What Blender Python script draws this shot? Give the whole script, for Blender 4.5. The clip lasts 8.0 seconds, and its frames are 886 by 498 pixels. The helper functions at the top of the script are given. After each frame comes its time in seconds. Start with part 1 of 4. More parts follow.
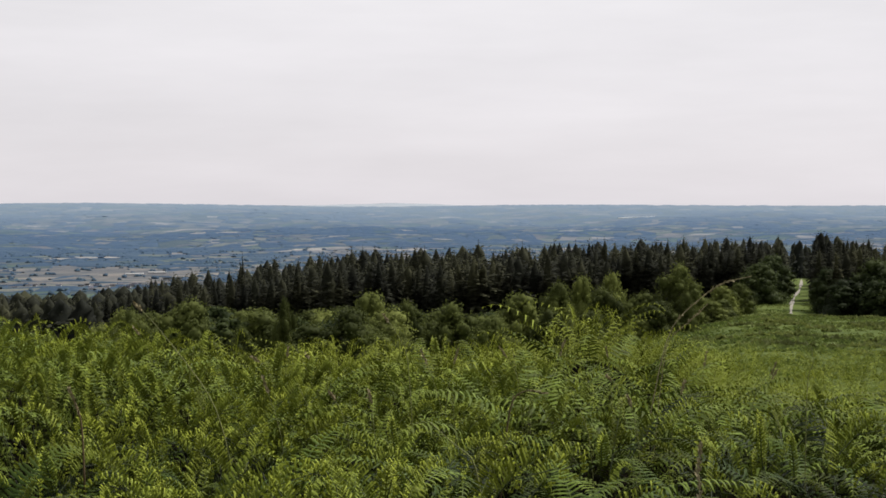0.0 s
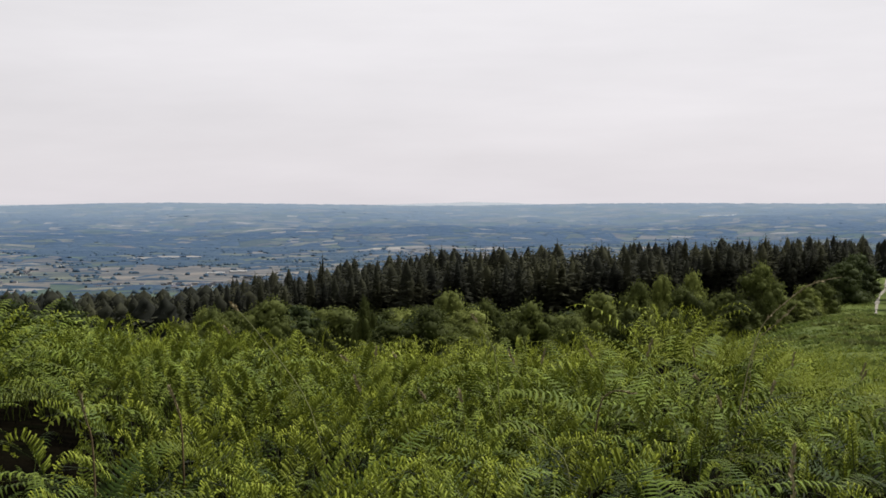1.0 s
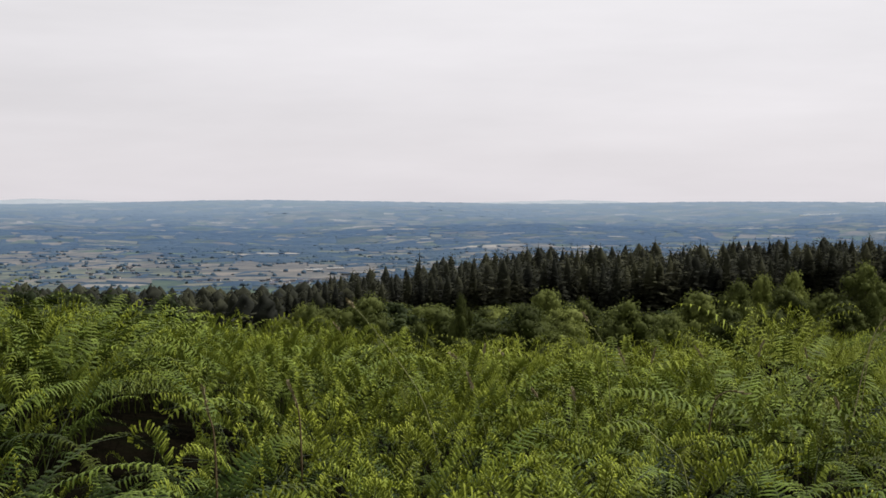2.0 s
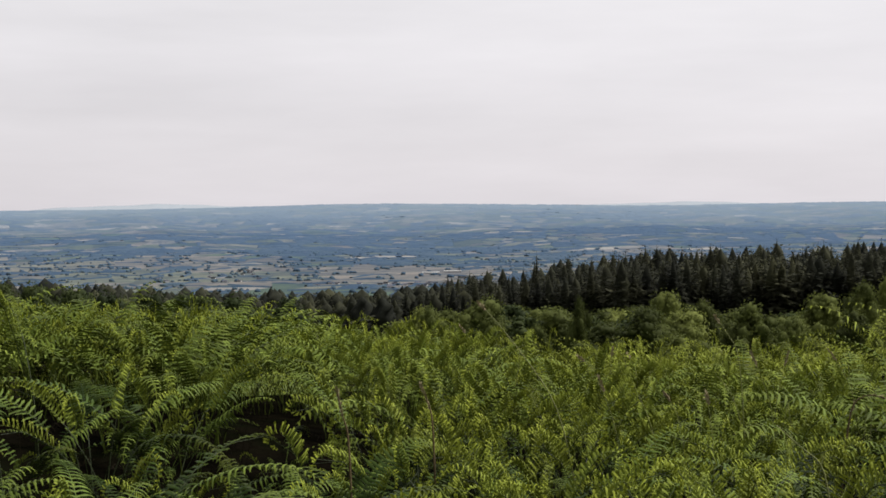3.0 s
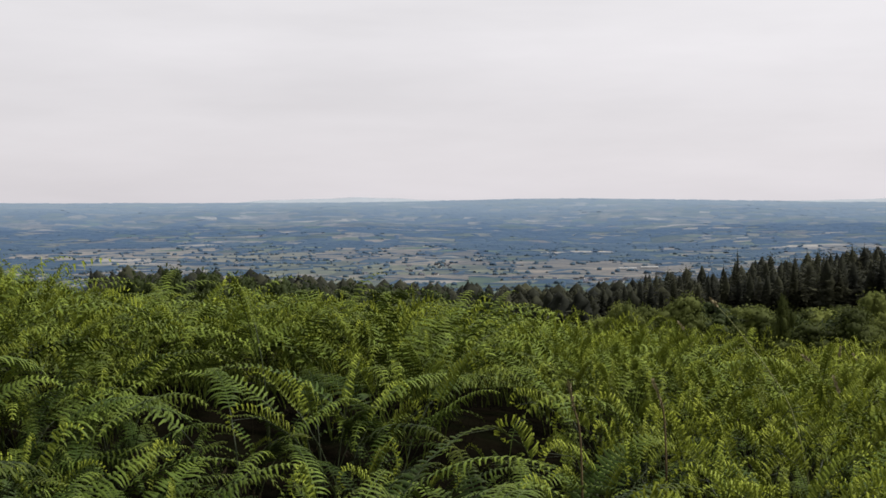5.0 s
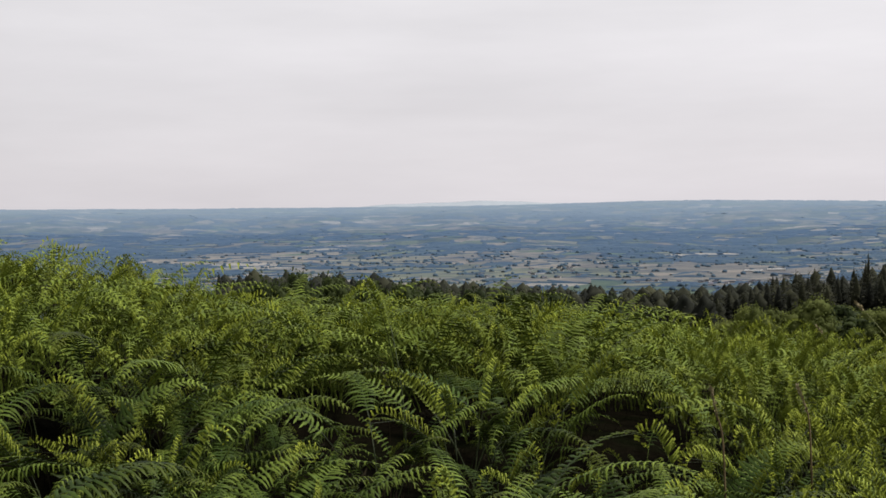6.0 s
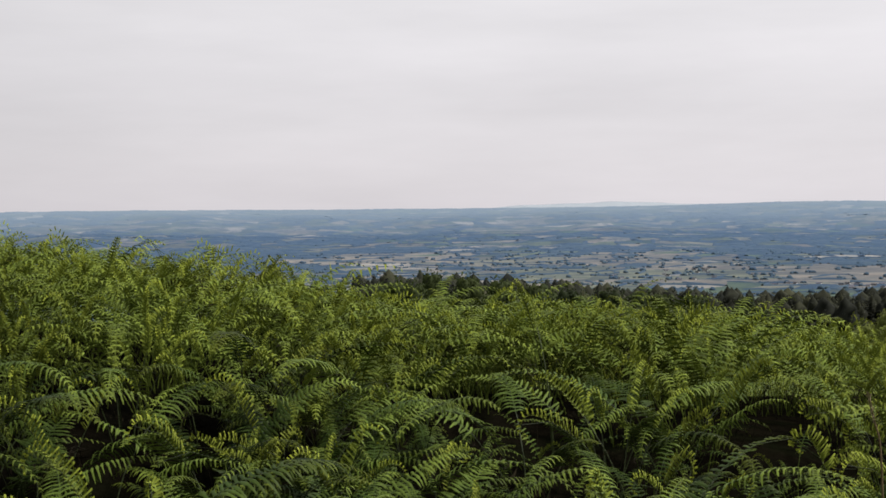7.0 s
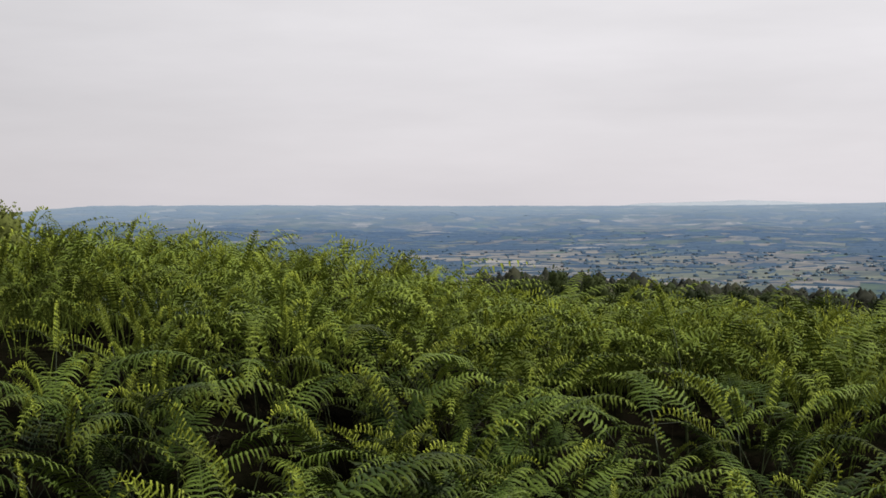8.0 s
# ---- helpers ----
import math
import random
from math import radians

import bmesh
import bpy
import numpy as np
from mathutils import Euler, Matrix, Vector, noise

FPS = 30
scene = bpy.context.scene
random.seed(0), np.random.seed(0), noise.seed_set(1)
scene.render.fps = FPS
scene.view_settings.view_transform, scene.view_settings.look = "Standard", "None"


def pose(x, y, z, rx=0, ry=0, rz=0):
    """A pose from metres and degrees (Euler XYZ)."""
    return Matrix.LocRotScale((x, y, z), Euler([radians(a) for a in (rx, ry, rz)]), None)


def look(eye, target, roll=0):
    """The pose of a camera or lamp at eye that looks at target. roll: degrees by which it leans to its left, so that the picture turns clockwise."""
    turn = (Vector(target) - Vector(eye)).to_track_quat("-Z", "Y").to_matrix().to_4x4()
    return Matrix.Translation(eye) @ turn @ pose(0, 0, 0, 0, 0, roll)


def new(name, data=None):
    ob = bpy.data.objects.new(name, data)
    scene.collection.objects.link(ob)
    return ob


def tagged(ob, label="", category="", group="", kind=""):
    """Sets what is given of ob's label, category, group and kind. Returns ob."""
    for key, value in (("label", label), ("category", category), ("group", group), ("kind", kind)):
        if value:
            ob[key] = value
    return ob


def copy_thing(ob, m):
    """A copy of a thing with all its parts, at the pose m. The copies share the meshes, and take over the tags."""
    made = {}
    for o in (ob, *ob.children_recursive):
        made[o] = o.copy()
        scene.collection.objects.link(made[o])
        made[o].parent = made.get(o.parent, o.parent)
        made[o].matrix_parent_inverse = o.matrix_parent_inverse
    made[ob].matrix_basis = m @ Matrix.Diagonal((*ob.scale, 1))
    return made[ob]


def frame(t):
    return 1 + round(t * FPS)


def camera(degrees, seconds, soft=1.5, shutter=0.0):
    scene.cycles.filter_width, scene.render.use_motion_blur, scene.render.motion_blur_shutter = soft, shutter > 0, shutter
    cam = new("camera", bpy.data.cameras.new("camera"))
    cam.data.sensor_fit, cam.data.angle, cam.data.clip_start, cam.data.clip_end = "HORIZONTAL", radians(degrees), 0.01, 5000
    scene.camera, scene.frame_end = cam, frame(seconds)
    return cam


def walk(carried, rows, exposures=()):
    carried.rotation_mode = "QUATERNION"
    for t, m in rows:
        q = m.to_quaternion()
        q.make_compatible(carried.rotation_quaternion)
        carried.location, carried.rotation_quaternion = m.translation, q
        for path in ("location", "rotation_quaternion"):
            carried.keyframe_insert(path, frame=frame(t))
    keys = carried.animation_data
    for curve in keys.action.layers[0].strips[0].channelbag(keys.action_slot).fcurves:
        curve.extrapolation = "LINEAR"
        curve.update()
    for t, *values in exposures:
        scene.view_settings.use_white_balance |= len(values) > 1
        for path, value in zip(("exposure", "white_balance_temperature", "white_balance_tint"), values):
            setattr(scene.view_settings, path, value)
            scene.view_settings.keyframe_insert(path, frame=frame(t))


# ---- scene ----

# ---------------------------------------------------------------- camera
cam = camera(35.7, 8.0, soft=1.65)
walk(cam, [
    (0.0, pose(0.000, 0.000, 2.000, 88.082, 0.057, 4.250)),
    (0.5, pose(-0.029, -0.045, 2.010, 88.142, 0.292, 5.991)),
    (1.0, pose(-0.069, -0.104, 2.017, 88.046, 0.213, 7.513)),
    (1.5, pose(-0.127, -0.161, 2.021, 87.930, -0.013, 9.222)),
    (3.0, pose(-0.279, -0.167, 2.017, 88.104, 0.515, 16.358)),
    (3.5, pose(-0.325, -0.168, 2.017, 87.930, 0.407, 18.103)),
    (4.0, pose(-0.389, -0.168, 2.018, 87.938, 0.208, 19.904)),
    (4.5, pose(-0.444, -0.209, 2.015, 87.894, 0.098, 22.175)),
    (6.0, pose(-0.581, -0.293, 2.022, 88.088, 0.588, 29.591)),
    (6.5, pose(-0.610, -0.378, 2.034, 88.110, 0.811, 32.459)),
    (7.0, pose(-0.633, -0.435, 2.041, 88.180, 0.599, 35.124)),
    (7.5, pose(-0.662, -0.452, 2.032, 88.104, 0.231, 37.661)),
    (8.0, pose(-0.707, -0.462, 2.031, 88.079, 0.135, 40.352)),
])
EYE = 2.0

# ---------------------------------------------------------------- world and sun
SUN_BEARING, SUN_HEIGHT = -62.0, 60.0          # degrees to the left of +y, and above the horizon
world = bpy.data.worlds.new("world")
scene.world = world
world.use_nodes = True


def link(tree, a, b):
    tree.links.new(a, b)


def build_sky():
    tree = world.node_tree
    n = tree.nodes
    bg = n["Background"]
    sky = n.new("ShaderNodeTexSky")
    sky.sky_type, sky.sun_disc = "NISHITA", False
    sky.sun_elevation, sky.sun_rotation = radians(SUN_HEIGHT), radians(-SUN_BEARING)
    coord = n.new("ShaderNodeTexCoord")
    parts = n.new("ShaderNodeSeparateXYZ")
    link(tree, coord.outputs["Generated"], parts.inputs[0])
    ramp = n.new("ShaderNodeValToRGB")
    e = ramp.color_ramp.elements
    e[0].position, e[0].color = 0.0, (0.75, 0.715, 0.75, 1)
    e[1].position, e[1].color = 0.5, (0.84, 0.84, 0.855, 1)
    mid = e.new(0.16)
    mid.color = (0.855, 0.83, 0.85, 1)
    link(tree, parts.outputs[2], ramp.inputs[0])
    # long flat streaks of stratus
    warp = n.new("ShaderNodeMapping")
    warp.inputs["Scale"].default_value = (2.2, 2.2, 13.0)
    link(tree, coord.outputs["Generated"], warp.inputs[0])
    cloud = n.new("ShaderNodeTexNoise")
    cloud.inputs["Scale"].default_value = 1.6
    cloud.inputs["Detail"].default_value = 5
    cloud.inputs["Roughness"].default_value = 0.55
    link(tree, warp.outputs[0], cloud.inputs["Vector"])
    band = n.new("ShaderNodeMapRange")
    band.inputs["From Min"].default_value, band.inputs["From Max"].default_value = 0.3, 0.7
    band.inputs["To Min"].default_value, band.inputs["To Max"].default_value = 0.93, 1.05
    link(tree, cloud.outputs[0], band.inputs[0])
    shade = n.new("ShaderNodeVectorMath")
    shade.operation = "SCALE"
    link(tree, ramp.outputs[0], shade.inputs[0])
    aim = n.new("ShaderNodeVectorMath")
    aim.operation = "DOT_PRODUCT"
    aim.inputs[1].default_value = (0.57, 0.82, 0.0)
    link(tree, coord.outputs["Generated"], aim.inputs[0])
    veil = n.new("ShaderNodeMapRange")
    veil.inputs["From Min"].default_value, veil.inputs["From Max"].default_value = -1.0, 1.0
    veil.inputs["To Min"].default_value, veil.inputs["To Max"].default_value = 0.78, 1.08
    link(tree, aim.outputs["Value"], veil.inputs[0])
    lit = n.new("ShaderNodeMath")
    lit.operation = "MULTIPLY"
    link(tree, band.outputs[0], lit.inputs[0])
    link(tree, veil.outputs[0], lit.inputs[1])
    # unseen sky away from the sun dimmed, to deepen shade on near sides
    dim_back = n.new("ShaderNodeMapRange")
    dim_back.inputs["From Min"].default_value, dim_back.inputs["From Max"].default_value = -1.0, 0.15
    dim_back.inputs["To Min"].default_value, dim_back.inputs["To Max"].default_value = 0.5, 1.0
    link(tree, aim.outputs["Value"], dim_back.inputs[0])
    deep = n.new("ShaderNodeMath")
    deep.operation = "MULTIPLY"
    link(tree, lit.outputs[0], deep.inputs[0])
    link(tree, dim_back.outputs[0], deep.inputs[1])
    link(tree, deep.outputs[0], shade.inputs["Scale"])
    thin = n.new("ShaderNodeVectorMath")
    thin.operation = "SCALE"
    thin.inputs["Scale"].default_value = 0.1
    link(tree, sky.outputs[0], thin.inputs[0])
    mix = n.new("ShaderNodeMix")
    mix.data_type = "RGBA"
    mix.inputs["Factor"].default_value = 0.94
    link(tree, thin.outputs[0], mix.inputs["A"])
    link(tree, shade.outputs[0], mix.inputs["B"])
    link(tree, mix.outputs["Result"], bg.inputs["Color"])
    bg.inputs["Strength"].default_value = 1.0


build_sky()
sun = new("sun", bpy.data.lights.new("sun", "SUN"))
sun.data.energy, sun.data.angle, sun.data.color = 4.8, radians(7), (1.0, 0.96, 0.9)
sb, se = radians(SUN_BEARING), radians(SUN_HEIGHT)
sun.matrix_world = look((-math.sin(sb) * math.cos(se) * 50, math.cos(sb) * math.cos(se) * 50, math.sin(se) * 50), (0, 0, 0))
scene.view_settings.exposure = 0.0

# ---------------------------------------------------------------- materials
HAZE = (0.070, 0.118, 0.205)                     # blue of many kilometres of damp air, painted into far base colours

PALE_HAZE = (0.1867, 0.2365, 0.2863)                   # paler haze, painted over the last ridges under the sky


def material(name, colours, scale, rough=0.7, spec=0.3, bump=0.0, bump_scale=20.0, per="", shed=0.0, far=None,
             attribute="", tip=None, grain_range=(0.78, 1.2), cover=None, lean_up=False):
    """A surface of blended colours: noise at two scales, an optional shift per object or island, leaf translucency and
    haze painted in by distance.
    """
    mat = bpy.data.materials.new(name)
    mat.use_nodes = True
    tree = mat.node_tree
    n = tree.nodes
    bsdf = n["Principled BSDF"]
    out = n["Material Output"]
    geo = n.new("ShaderNodeNewGeometry")
    coarse = n.new("ShaderNodeTexNoise")
    coarse.inputs["Scale"].default_value, coarse.inputs["Detail"].default_value = scale, 4
    link(tree, geo.outputs["Position"], coarse.inputs["Vector"])
    ramp = n.new("ShaderNodeValToRGB")
    els = ramp.color_ramp.elements
    while len(els) < len(colours):
        els.new(0.5)
    for k, c in enumerate(colours):
        els[k].position = 0.3 + 0.4 * k / max(1, len(colours) - 1)
        els[k].color = (*c, 1)
    if per:
        add = n.new("ShaderNodeMath")
        add.operation = "MULTIPLY_ADD"
        if per == "object":
            info = n.new("ShaderNodeObjectInfo")
            link(tree, info.outputs["Random"], add.inputs[0])
        else:
            link(tree, geo.outputs["Random Per Island"], add.inputs[0])
        add.inputs[1].default_value = 0.34
        shift = n.new("ShaderNodeMath")
        shift.operation = "SUBTRACT"
        shift.inputs[1].default_value = 0.17
        link(tree, coarse.outputs[0], add.inputs[2])
        link(tree, add.outputs[0], shift.inputs[0])
        link(tree, shift.outputs[0], ramp.inputs[0])
    else:
        link(tree, coarse.outputs[0], ramp.inputs[0])
    colour = ramp.outputs[0]
    if attribute:
        att = n.new("ShaderNodeAttribute")
        att.attribute_name = attribute
        if tip:
            mix = n.new("ShaderNodeMix")
            mix.data_type = "RGBA"
            link(tree, att.outputs["Fac"], mix.inputs["Factor"])
            link(tree, colour, mix.inputs["A"])
            mix.inputs["B"].default_value = (*tip, 1)
            colour = mix.outputs["Result"]
        else:
            mix = n.new("ShaderNodeMix")
            mix.data_type, mix.blend_type = "RGBA", "MULTIPLY"
            mix.inputs["Factor"].default_value = 1.0
            link(tree, att.outputs["Color"], mix.inputs["A"])
            link(tree, colour, mix.inputs["B"])
            colour = mix.outputs["Result"]
    fine = n.new("ShaderNodeTexNoise")
    fine.inputs["Scale"].default_value, fine.inputs["Detail"].default_value = scale * 14, 3
    link(tree, geo.outputs["Position"], fine.inputs["Vector"])
    amount = n.new("ShaderNodeMapRange")
    amount.inputs["From Min"].default_value, amount.inputs["From Max"].default_value = 0.3, 0.7
    amount.inputs["To Min"].default_value, amount.inputs["To Max"].default_value = grain_range
    link(tree, fine.outputs[0], amount.inputs[0])
    grain = n.new("ShaderNodeVectorMath")
    grain.operation = "SCALE"
    link(tree, colour, grain.inputs[0])
    link(tree, amount.outputs[0], grain.inputs["Scale"])
    colour = grain.outputs[0]
    if cover:
        # hedges, copses and lone trees too small to stand out singly
        patch = n.new("ShaderNodeTexNoise")
        patch.inputs["Scale"].default_value, patch.inputs["Detail"].default_value = 0.03, 6
        patch.inputs["Roughness"].default_value = 0.62
        link(tree, geo.outputs["Position"], patch.inputs["Vector"])
        gate = n.new("ShaderNodeMapRange")
        gate.inputs["From Min"].default_value, gate.inputs["From Max"].default_value = 0.53, 0.58
        gate.inputs["To Max"].default_value = 0.6
        link(tree, patch.outputs[0], gate.inputs[0])
        mix = n.new("ShaderNodeMix")
        mix.data_type = "RGBA"
        link(tree, gate.outputs[0], mix.inputs["Factor"])
        link(tree, colour, mix.inputs["A"])
        mix.inputs["B"].default_value = (*cover, 1)
        colour = mix.outputs["Result"]
    if lean_up:
        # normals of far crowns bent to the sky, to lighten their dark near sides
        tip_up = n.new("ShaderNodeVectorMath")
        tip_up.operation = "MULTIPLY_ADD"
        tip_up.inputs[1].default_value, tip_up.inputs[2].default_value = (0.8, 0.8, 0.8), (0, 0, 1)
        link(tree, geo.outputs["Normal"], tip_up.inputs[0])
        unit = n.new("ShaderNodeVectorMath")
        unit.operation = "NORMALIZE"
        link(tree, tip_up.outputs[0], unit.inputs[0])
        link(tree, unit.outputs[0], bsdf.inputs["Normal"])
    # haze painted into the base colour, growing with distance from the origin
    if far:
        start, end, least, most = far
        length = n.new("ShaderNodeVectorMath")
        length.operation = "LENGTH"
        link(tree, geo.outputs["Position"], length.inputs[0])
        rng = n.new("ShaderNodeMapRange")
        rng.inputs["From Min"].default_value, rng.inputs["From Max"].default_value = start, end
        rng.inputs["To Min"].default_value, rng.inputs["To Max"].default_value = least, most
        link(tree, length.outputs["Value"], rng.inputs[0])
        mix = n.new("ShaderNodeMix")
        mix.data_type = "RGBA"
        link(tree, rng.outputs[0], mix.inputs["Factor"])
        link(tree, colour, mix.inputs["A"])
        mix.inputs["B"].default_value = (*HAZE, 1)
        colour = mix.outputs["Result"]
        # skyline land painted paler still, as haze thickens
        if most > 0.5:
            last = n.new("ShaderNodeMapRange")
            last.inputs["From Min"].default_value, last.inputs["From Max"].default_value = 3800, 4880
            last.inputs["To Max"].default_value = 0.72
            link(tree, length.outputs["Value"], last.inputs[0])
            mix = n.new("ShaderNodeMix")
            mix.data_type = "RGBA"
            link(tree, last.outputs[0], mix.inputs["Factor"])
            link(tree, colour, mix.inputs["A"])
            mix.inputs["B"].default_value = (*PALE_HAZE, 1)
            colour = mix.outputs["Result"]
    link(tree, colour, bsdf.inputs["Base Color"])
    bsdf.inputs["Roughness"].default_value = rough
    bsdf.inputs["Specular IOR Level"].default_value = spec
    if bump:
        tex = n.new("ShaderNodeTexNoise")
        tex.inputs["Scale"].default_value, tex.inputs["Detail"].default_value = bump_scale, 5
        link(tree, geo.outputs["Position"], tex.inputs["Vector"])
        b = n.new("ShaderNodeBump")
        b.inputs["Strength"].default_value, b.inputs["Distance"].default_value = 0.8, bump
        link(tree, tex.outputs[0], b.inputs["Height"])
        link(tree, b.outputs[0], bsdf.inputs["Normal"])
    if shed:
        trans = n.new("ShaderNodeBsdfTranslucent")
        link(tree, colour, trans.inputs["Color"])
        blend = n.new("ShaderNodeMixShader")
        blend.inputs[0].default_value = shed
        link(tree, bsdf.outputs[0], blend.inputs[1])
        link(tree, trans.outputs[0], blend.inputs[2])
        link(tree, blend.outputs[0], out.inputs["Surface"])
    return mat


FERN = [(0.0055, 0.012, 0.003), (0.036, 0.060, 0.0118), (0.104, 0.147, 0.027)]
M_FROND = material("bracken_leaf", FERN, 0.9, 0.5, 0.06, per="object", shed=0.08, attribute="young", tip=(0.30, 0.34, 0.041))
M_FROND_MASS = material("bracken_leaf_mass", FERN, 0.5, 0.55, 0.05, per="island", shed=0.08, attribute="young", tip=(0.30, 0.34, 0.041))
# stalk greens darkened to carry the shade inside the clumps
M_STALK = material("bracken_stalk", [(0.016, 0.024, 0.006), (0.034, 0.047, 0.012)], 3, 0.5, per="object")
# litter taken near black: shade of the fern gaps put into its colour
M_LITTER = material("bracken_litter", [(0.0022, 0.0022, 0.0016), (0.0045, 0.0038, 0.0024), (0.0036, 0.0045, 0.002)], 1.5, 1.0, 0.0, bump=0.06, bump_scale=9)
M_HILL = material("hill_grass", [(0.0459, 0.0641, 0.0181), (0.0725, 0.0967, 0.0242), (0.106, 0.128, 0.0386)], 0.12, 0.95, 0.05, bump=0.5, bump_scale=0.6)
M_TURF = material("meadow_tufts", [(0.0581, 0.0813, 0.0197), (0.0953, 0.128, 0.029), (0.139, 0.167, 0.0441)], 0.1, 0.8, 0.08, per="island", shed=0.5)
M_PATH = material("pale_path", [(0.20, 0.185, 0.155), (0.31, 0.29, 0.25)], 0.4, 0.95, 0.1, bump=0.05, bump_scale=4)
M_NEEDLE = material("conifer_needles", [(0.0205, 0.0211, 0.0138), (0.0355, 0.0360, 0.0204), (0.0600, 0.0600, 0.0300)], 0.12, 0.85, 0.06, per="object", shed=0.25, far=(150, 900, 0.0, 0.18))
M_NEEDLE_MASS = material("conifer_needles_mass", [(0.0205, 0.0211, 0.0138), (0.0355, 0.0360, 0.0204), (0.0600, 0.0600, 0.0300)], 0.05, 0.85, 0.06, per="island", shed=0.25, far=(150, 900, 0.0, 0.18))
M_BARK = material("bark", [(0.03735, 0.02905, 0.02324), (0.0747, 0.06225, 0.0498)], 2.0, 0.9, 0.1, bump=0.03, bump_scale=14)
M_LEAF = material("broad_leaves", [(0.042, 0.052, 0.015), (0.096, 0.114, 0.031), (0.176, 0.200, 0.052)], 0.15, 0.7, 0.08, per="object", shed=0.4)
M_LEAF_DARK = material("dark_broad_leaves", [(0.0215, 0.031, 0.012), (0.0333, 0.0466, 0.0155), (0.0549, 0.0715, 0.0215)], 0.15, 0.65, 0.1, per="object", shed=0.4)
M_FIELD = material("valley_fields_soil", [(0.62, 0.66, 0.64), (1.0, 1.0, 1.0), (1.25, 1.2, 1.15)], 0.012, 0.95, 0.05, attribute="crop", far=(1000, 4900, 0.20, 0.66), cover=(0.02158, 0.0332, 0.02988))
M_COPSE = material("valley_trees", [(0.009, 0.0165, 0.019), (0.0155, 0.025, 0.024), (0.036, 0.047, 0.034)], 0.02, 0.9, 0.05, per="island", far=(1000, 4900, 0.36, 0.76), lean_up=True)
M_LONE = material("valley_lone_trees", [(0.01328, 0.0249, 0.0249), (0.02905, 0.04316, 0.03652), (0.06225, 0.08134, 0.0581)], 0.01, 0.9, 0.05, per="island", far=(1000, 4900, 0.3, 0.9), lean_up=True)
# ridge colour is all haze: pale blue painted straight into the base
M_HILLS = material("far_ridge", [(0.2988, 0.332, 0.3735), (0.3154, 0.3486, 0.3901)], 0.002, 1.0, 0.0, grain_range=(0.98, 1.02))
M_GRASS = material("dry_grass", [(0.1245, 0.1411, 0.0415), (0.1992, 0.1992, 0.0747)], 6, 0.6)
M_SEED = material("grass_seed_head", [(0.21, 0.17, 0.09), (0.36, 0.31, 0.18)], 30, 0.8)
# under-bed browns darkened so the colour holds the shade below the ferns
M_SHADE_BED = material("dead_bracken", [(0.004, 0.0032, 0.002), (0.008, 0.006, 0.0034), (0.013, 0.0105, 0.005)], 0.8, 0.9, 0.05, per="island")
M_DEAD = material("dead_fern", [(0.0747, 0.0498, 0.02324), (0.1328, 0.09545, 0.04565)], 9, 0.85)
# brightness of the reflected sky also put into the water's base colour
M_LAKE = material("lake_water", [(0.4565, 0.498, 0.5146), (0.498, 0.5395, 0.5478)], 0.01, 0.12, 0.6)
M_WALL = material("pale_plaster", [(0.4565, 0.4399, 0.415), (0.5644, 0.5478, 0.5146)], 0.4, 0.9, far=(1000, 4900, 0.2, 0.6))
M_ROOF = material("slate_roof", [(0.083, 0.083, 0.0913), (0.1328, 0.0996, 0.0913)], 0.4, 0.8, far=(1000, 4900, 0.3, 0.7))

# ---------------------------------------------------------------- helpers for meshes
rng = np.random.default_rng(7)


def mesh_of(name, verts, faces, mat, young=None):
    """A mesh from arrays of vertices and of faces that all have three or all four corners."""
    verts, faces = np.asarray(verts, np.float32), np.asarray(faces, np.int32)
    me = bpy.data.meshes.new(name)
    k = faces.shape[1]
    me.vertices.add(len(verts))
    me.vertices.foreach_set("co", verts.ravel())
    me.loops.add(faces.size)
    me.loops.foreach_set("vertex_index", faces.ravel())
    me.polygons.add(len(faces))
    me.polygons.foreach_set("loop_start", np.arange(0, faces.size, k, dtype=np.int32))
    if young is not None:
        att = me.attributes.new("young", "FLOAT", "POINT")
        att.data.foreach_set("value", np.asarray(young, np.float32))
    me.update(calc_edges=True)
    me.validate()
    me.materials.append(mat)
    return me


def part(name, me, parent, label=""):
    ob = new(name, me)
    ob.parent = parent
    return tagged(ob, label)


def join(pieces):
    """Stack (verts, faces, extra) pieces into one."""
    v, f, x, base = [], [], [], 0
    for a, b, c in pieces:
        v.append(a)
        f.append(np.asarray(b) + base)
        x.append(c)
        base += len(a)
    return np.concatenate(v), np.concatenate(f), np.concatenate(x)


def scatter(templates, places, turns, sizes, tilts=0.0):
    """Many turned, scaled copies of template pieces, stacked into one."""
    out = []
    pick = rng.integers(0, len(templates), len(places))
    for p, a, s, k in zip(places, turns, sizes, pick):
        v, f, x = templates[k]
        c, d = math.cos(a), math.sin(a)
        r = np.array([[c, -d, 0], [d, c, 0], [0, 0, 1]])
        if tilts:
            t = rng.normal(0, tilts, 2)
            r = r @ np.array([[1, 0, t[0]], [0, 1, t[1]], [-t[0], -t[1], 1]])
        out.append(((v * s) @ r.T + p, f, x))
    return join(out)


def smooth(a, b, x):
    t = np.clip((np.asarray(x, float) - a) / (b - a), 0, 1)
    return t * t * (3 - 2 * t)


def polar(bearing, r):
    """Plan position at a bearing in degrees to the left of +y."""
    a = np.radians(bearing)
    return -np.sin(a) * r, np.cos(a) * r


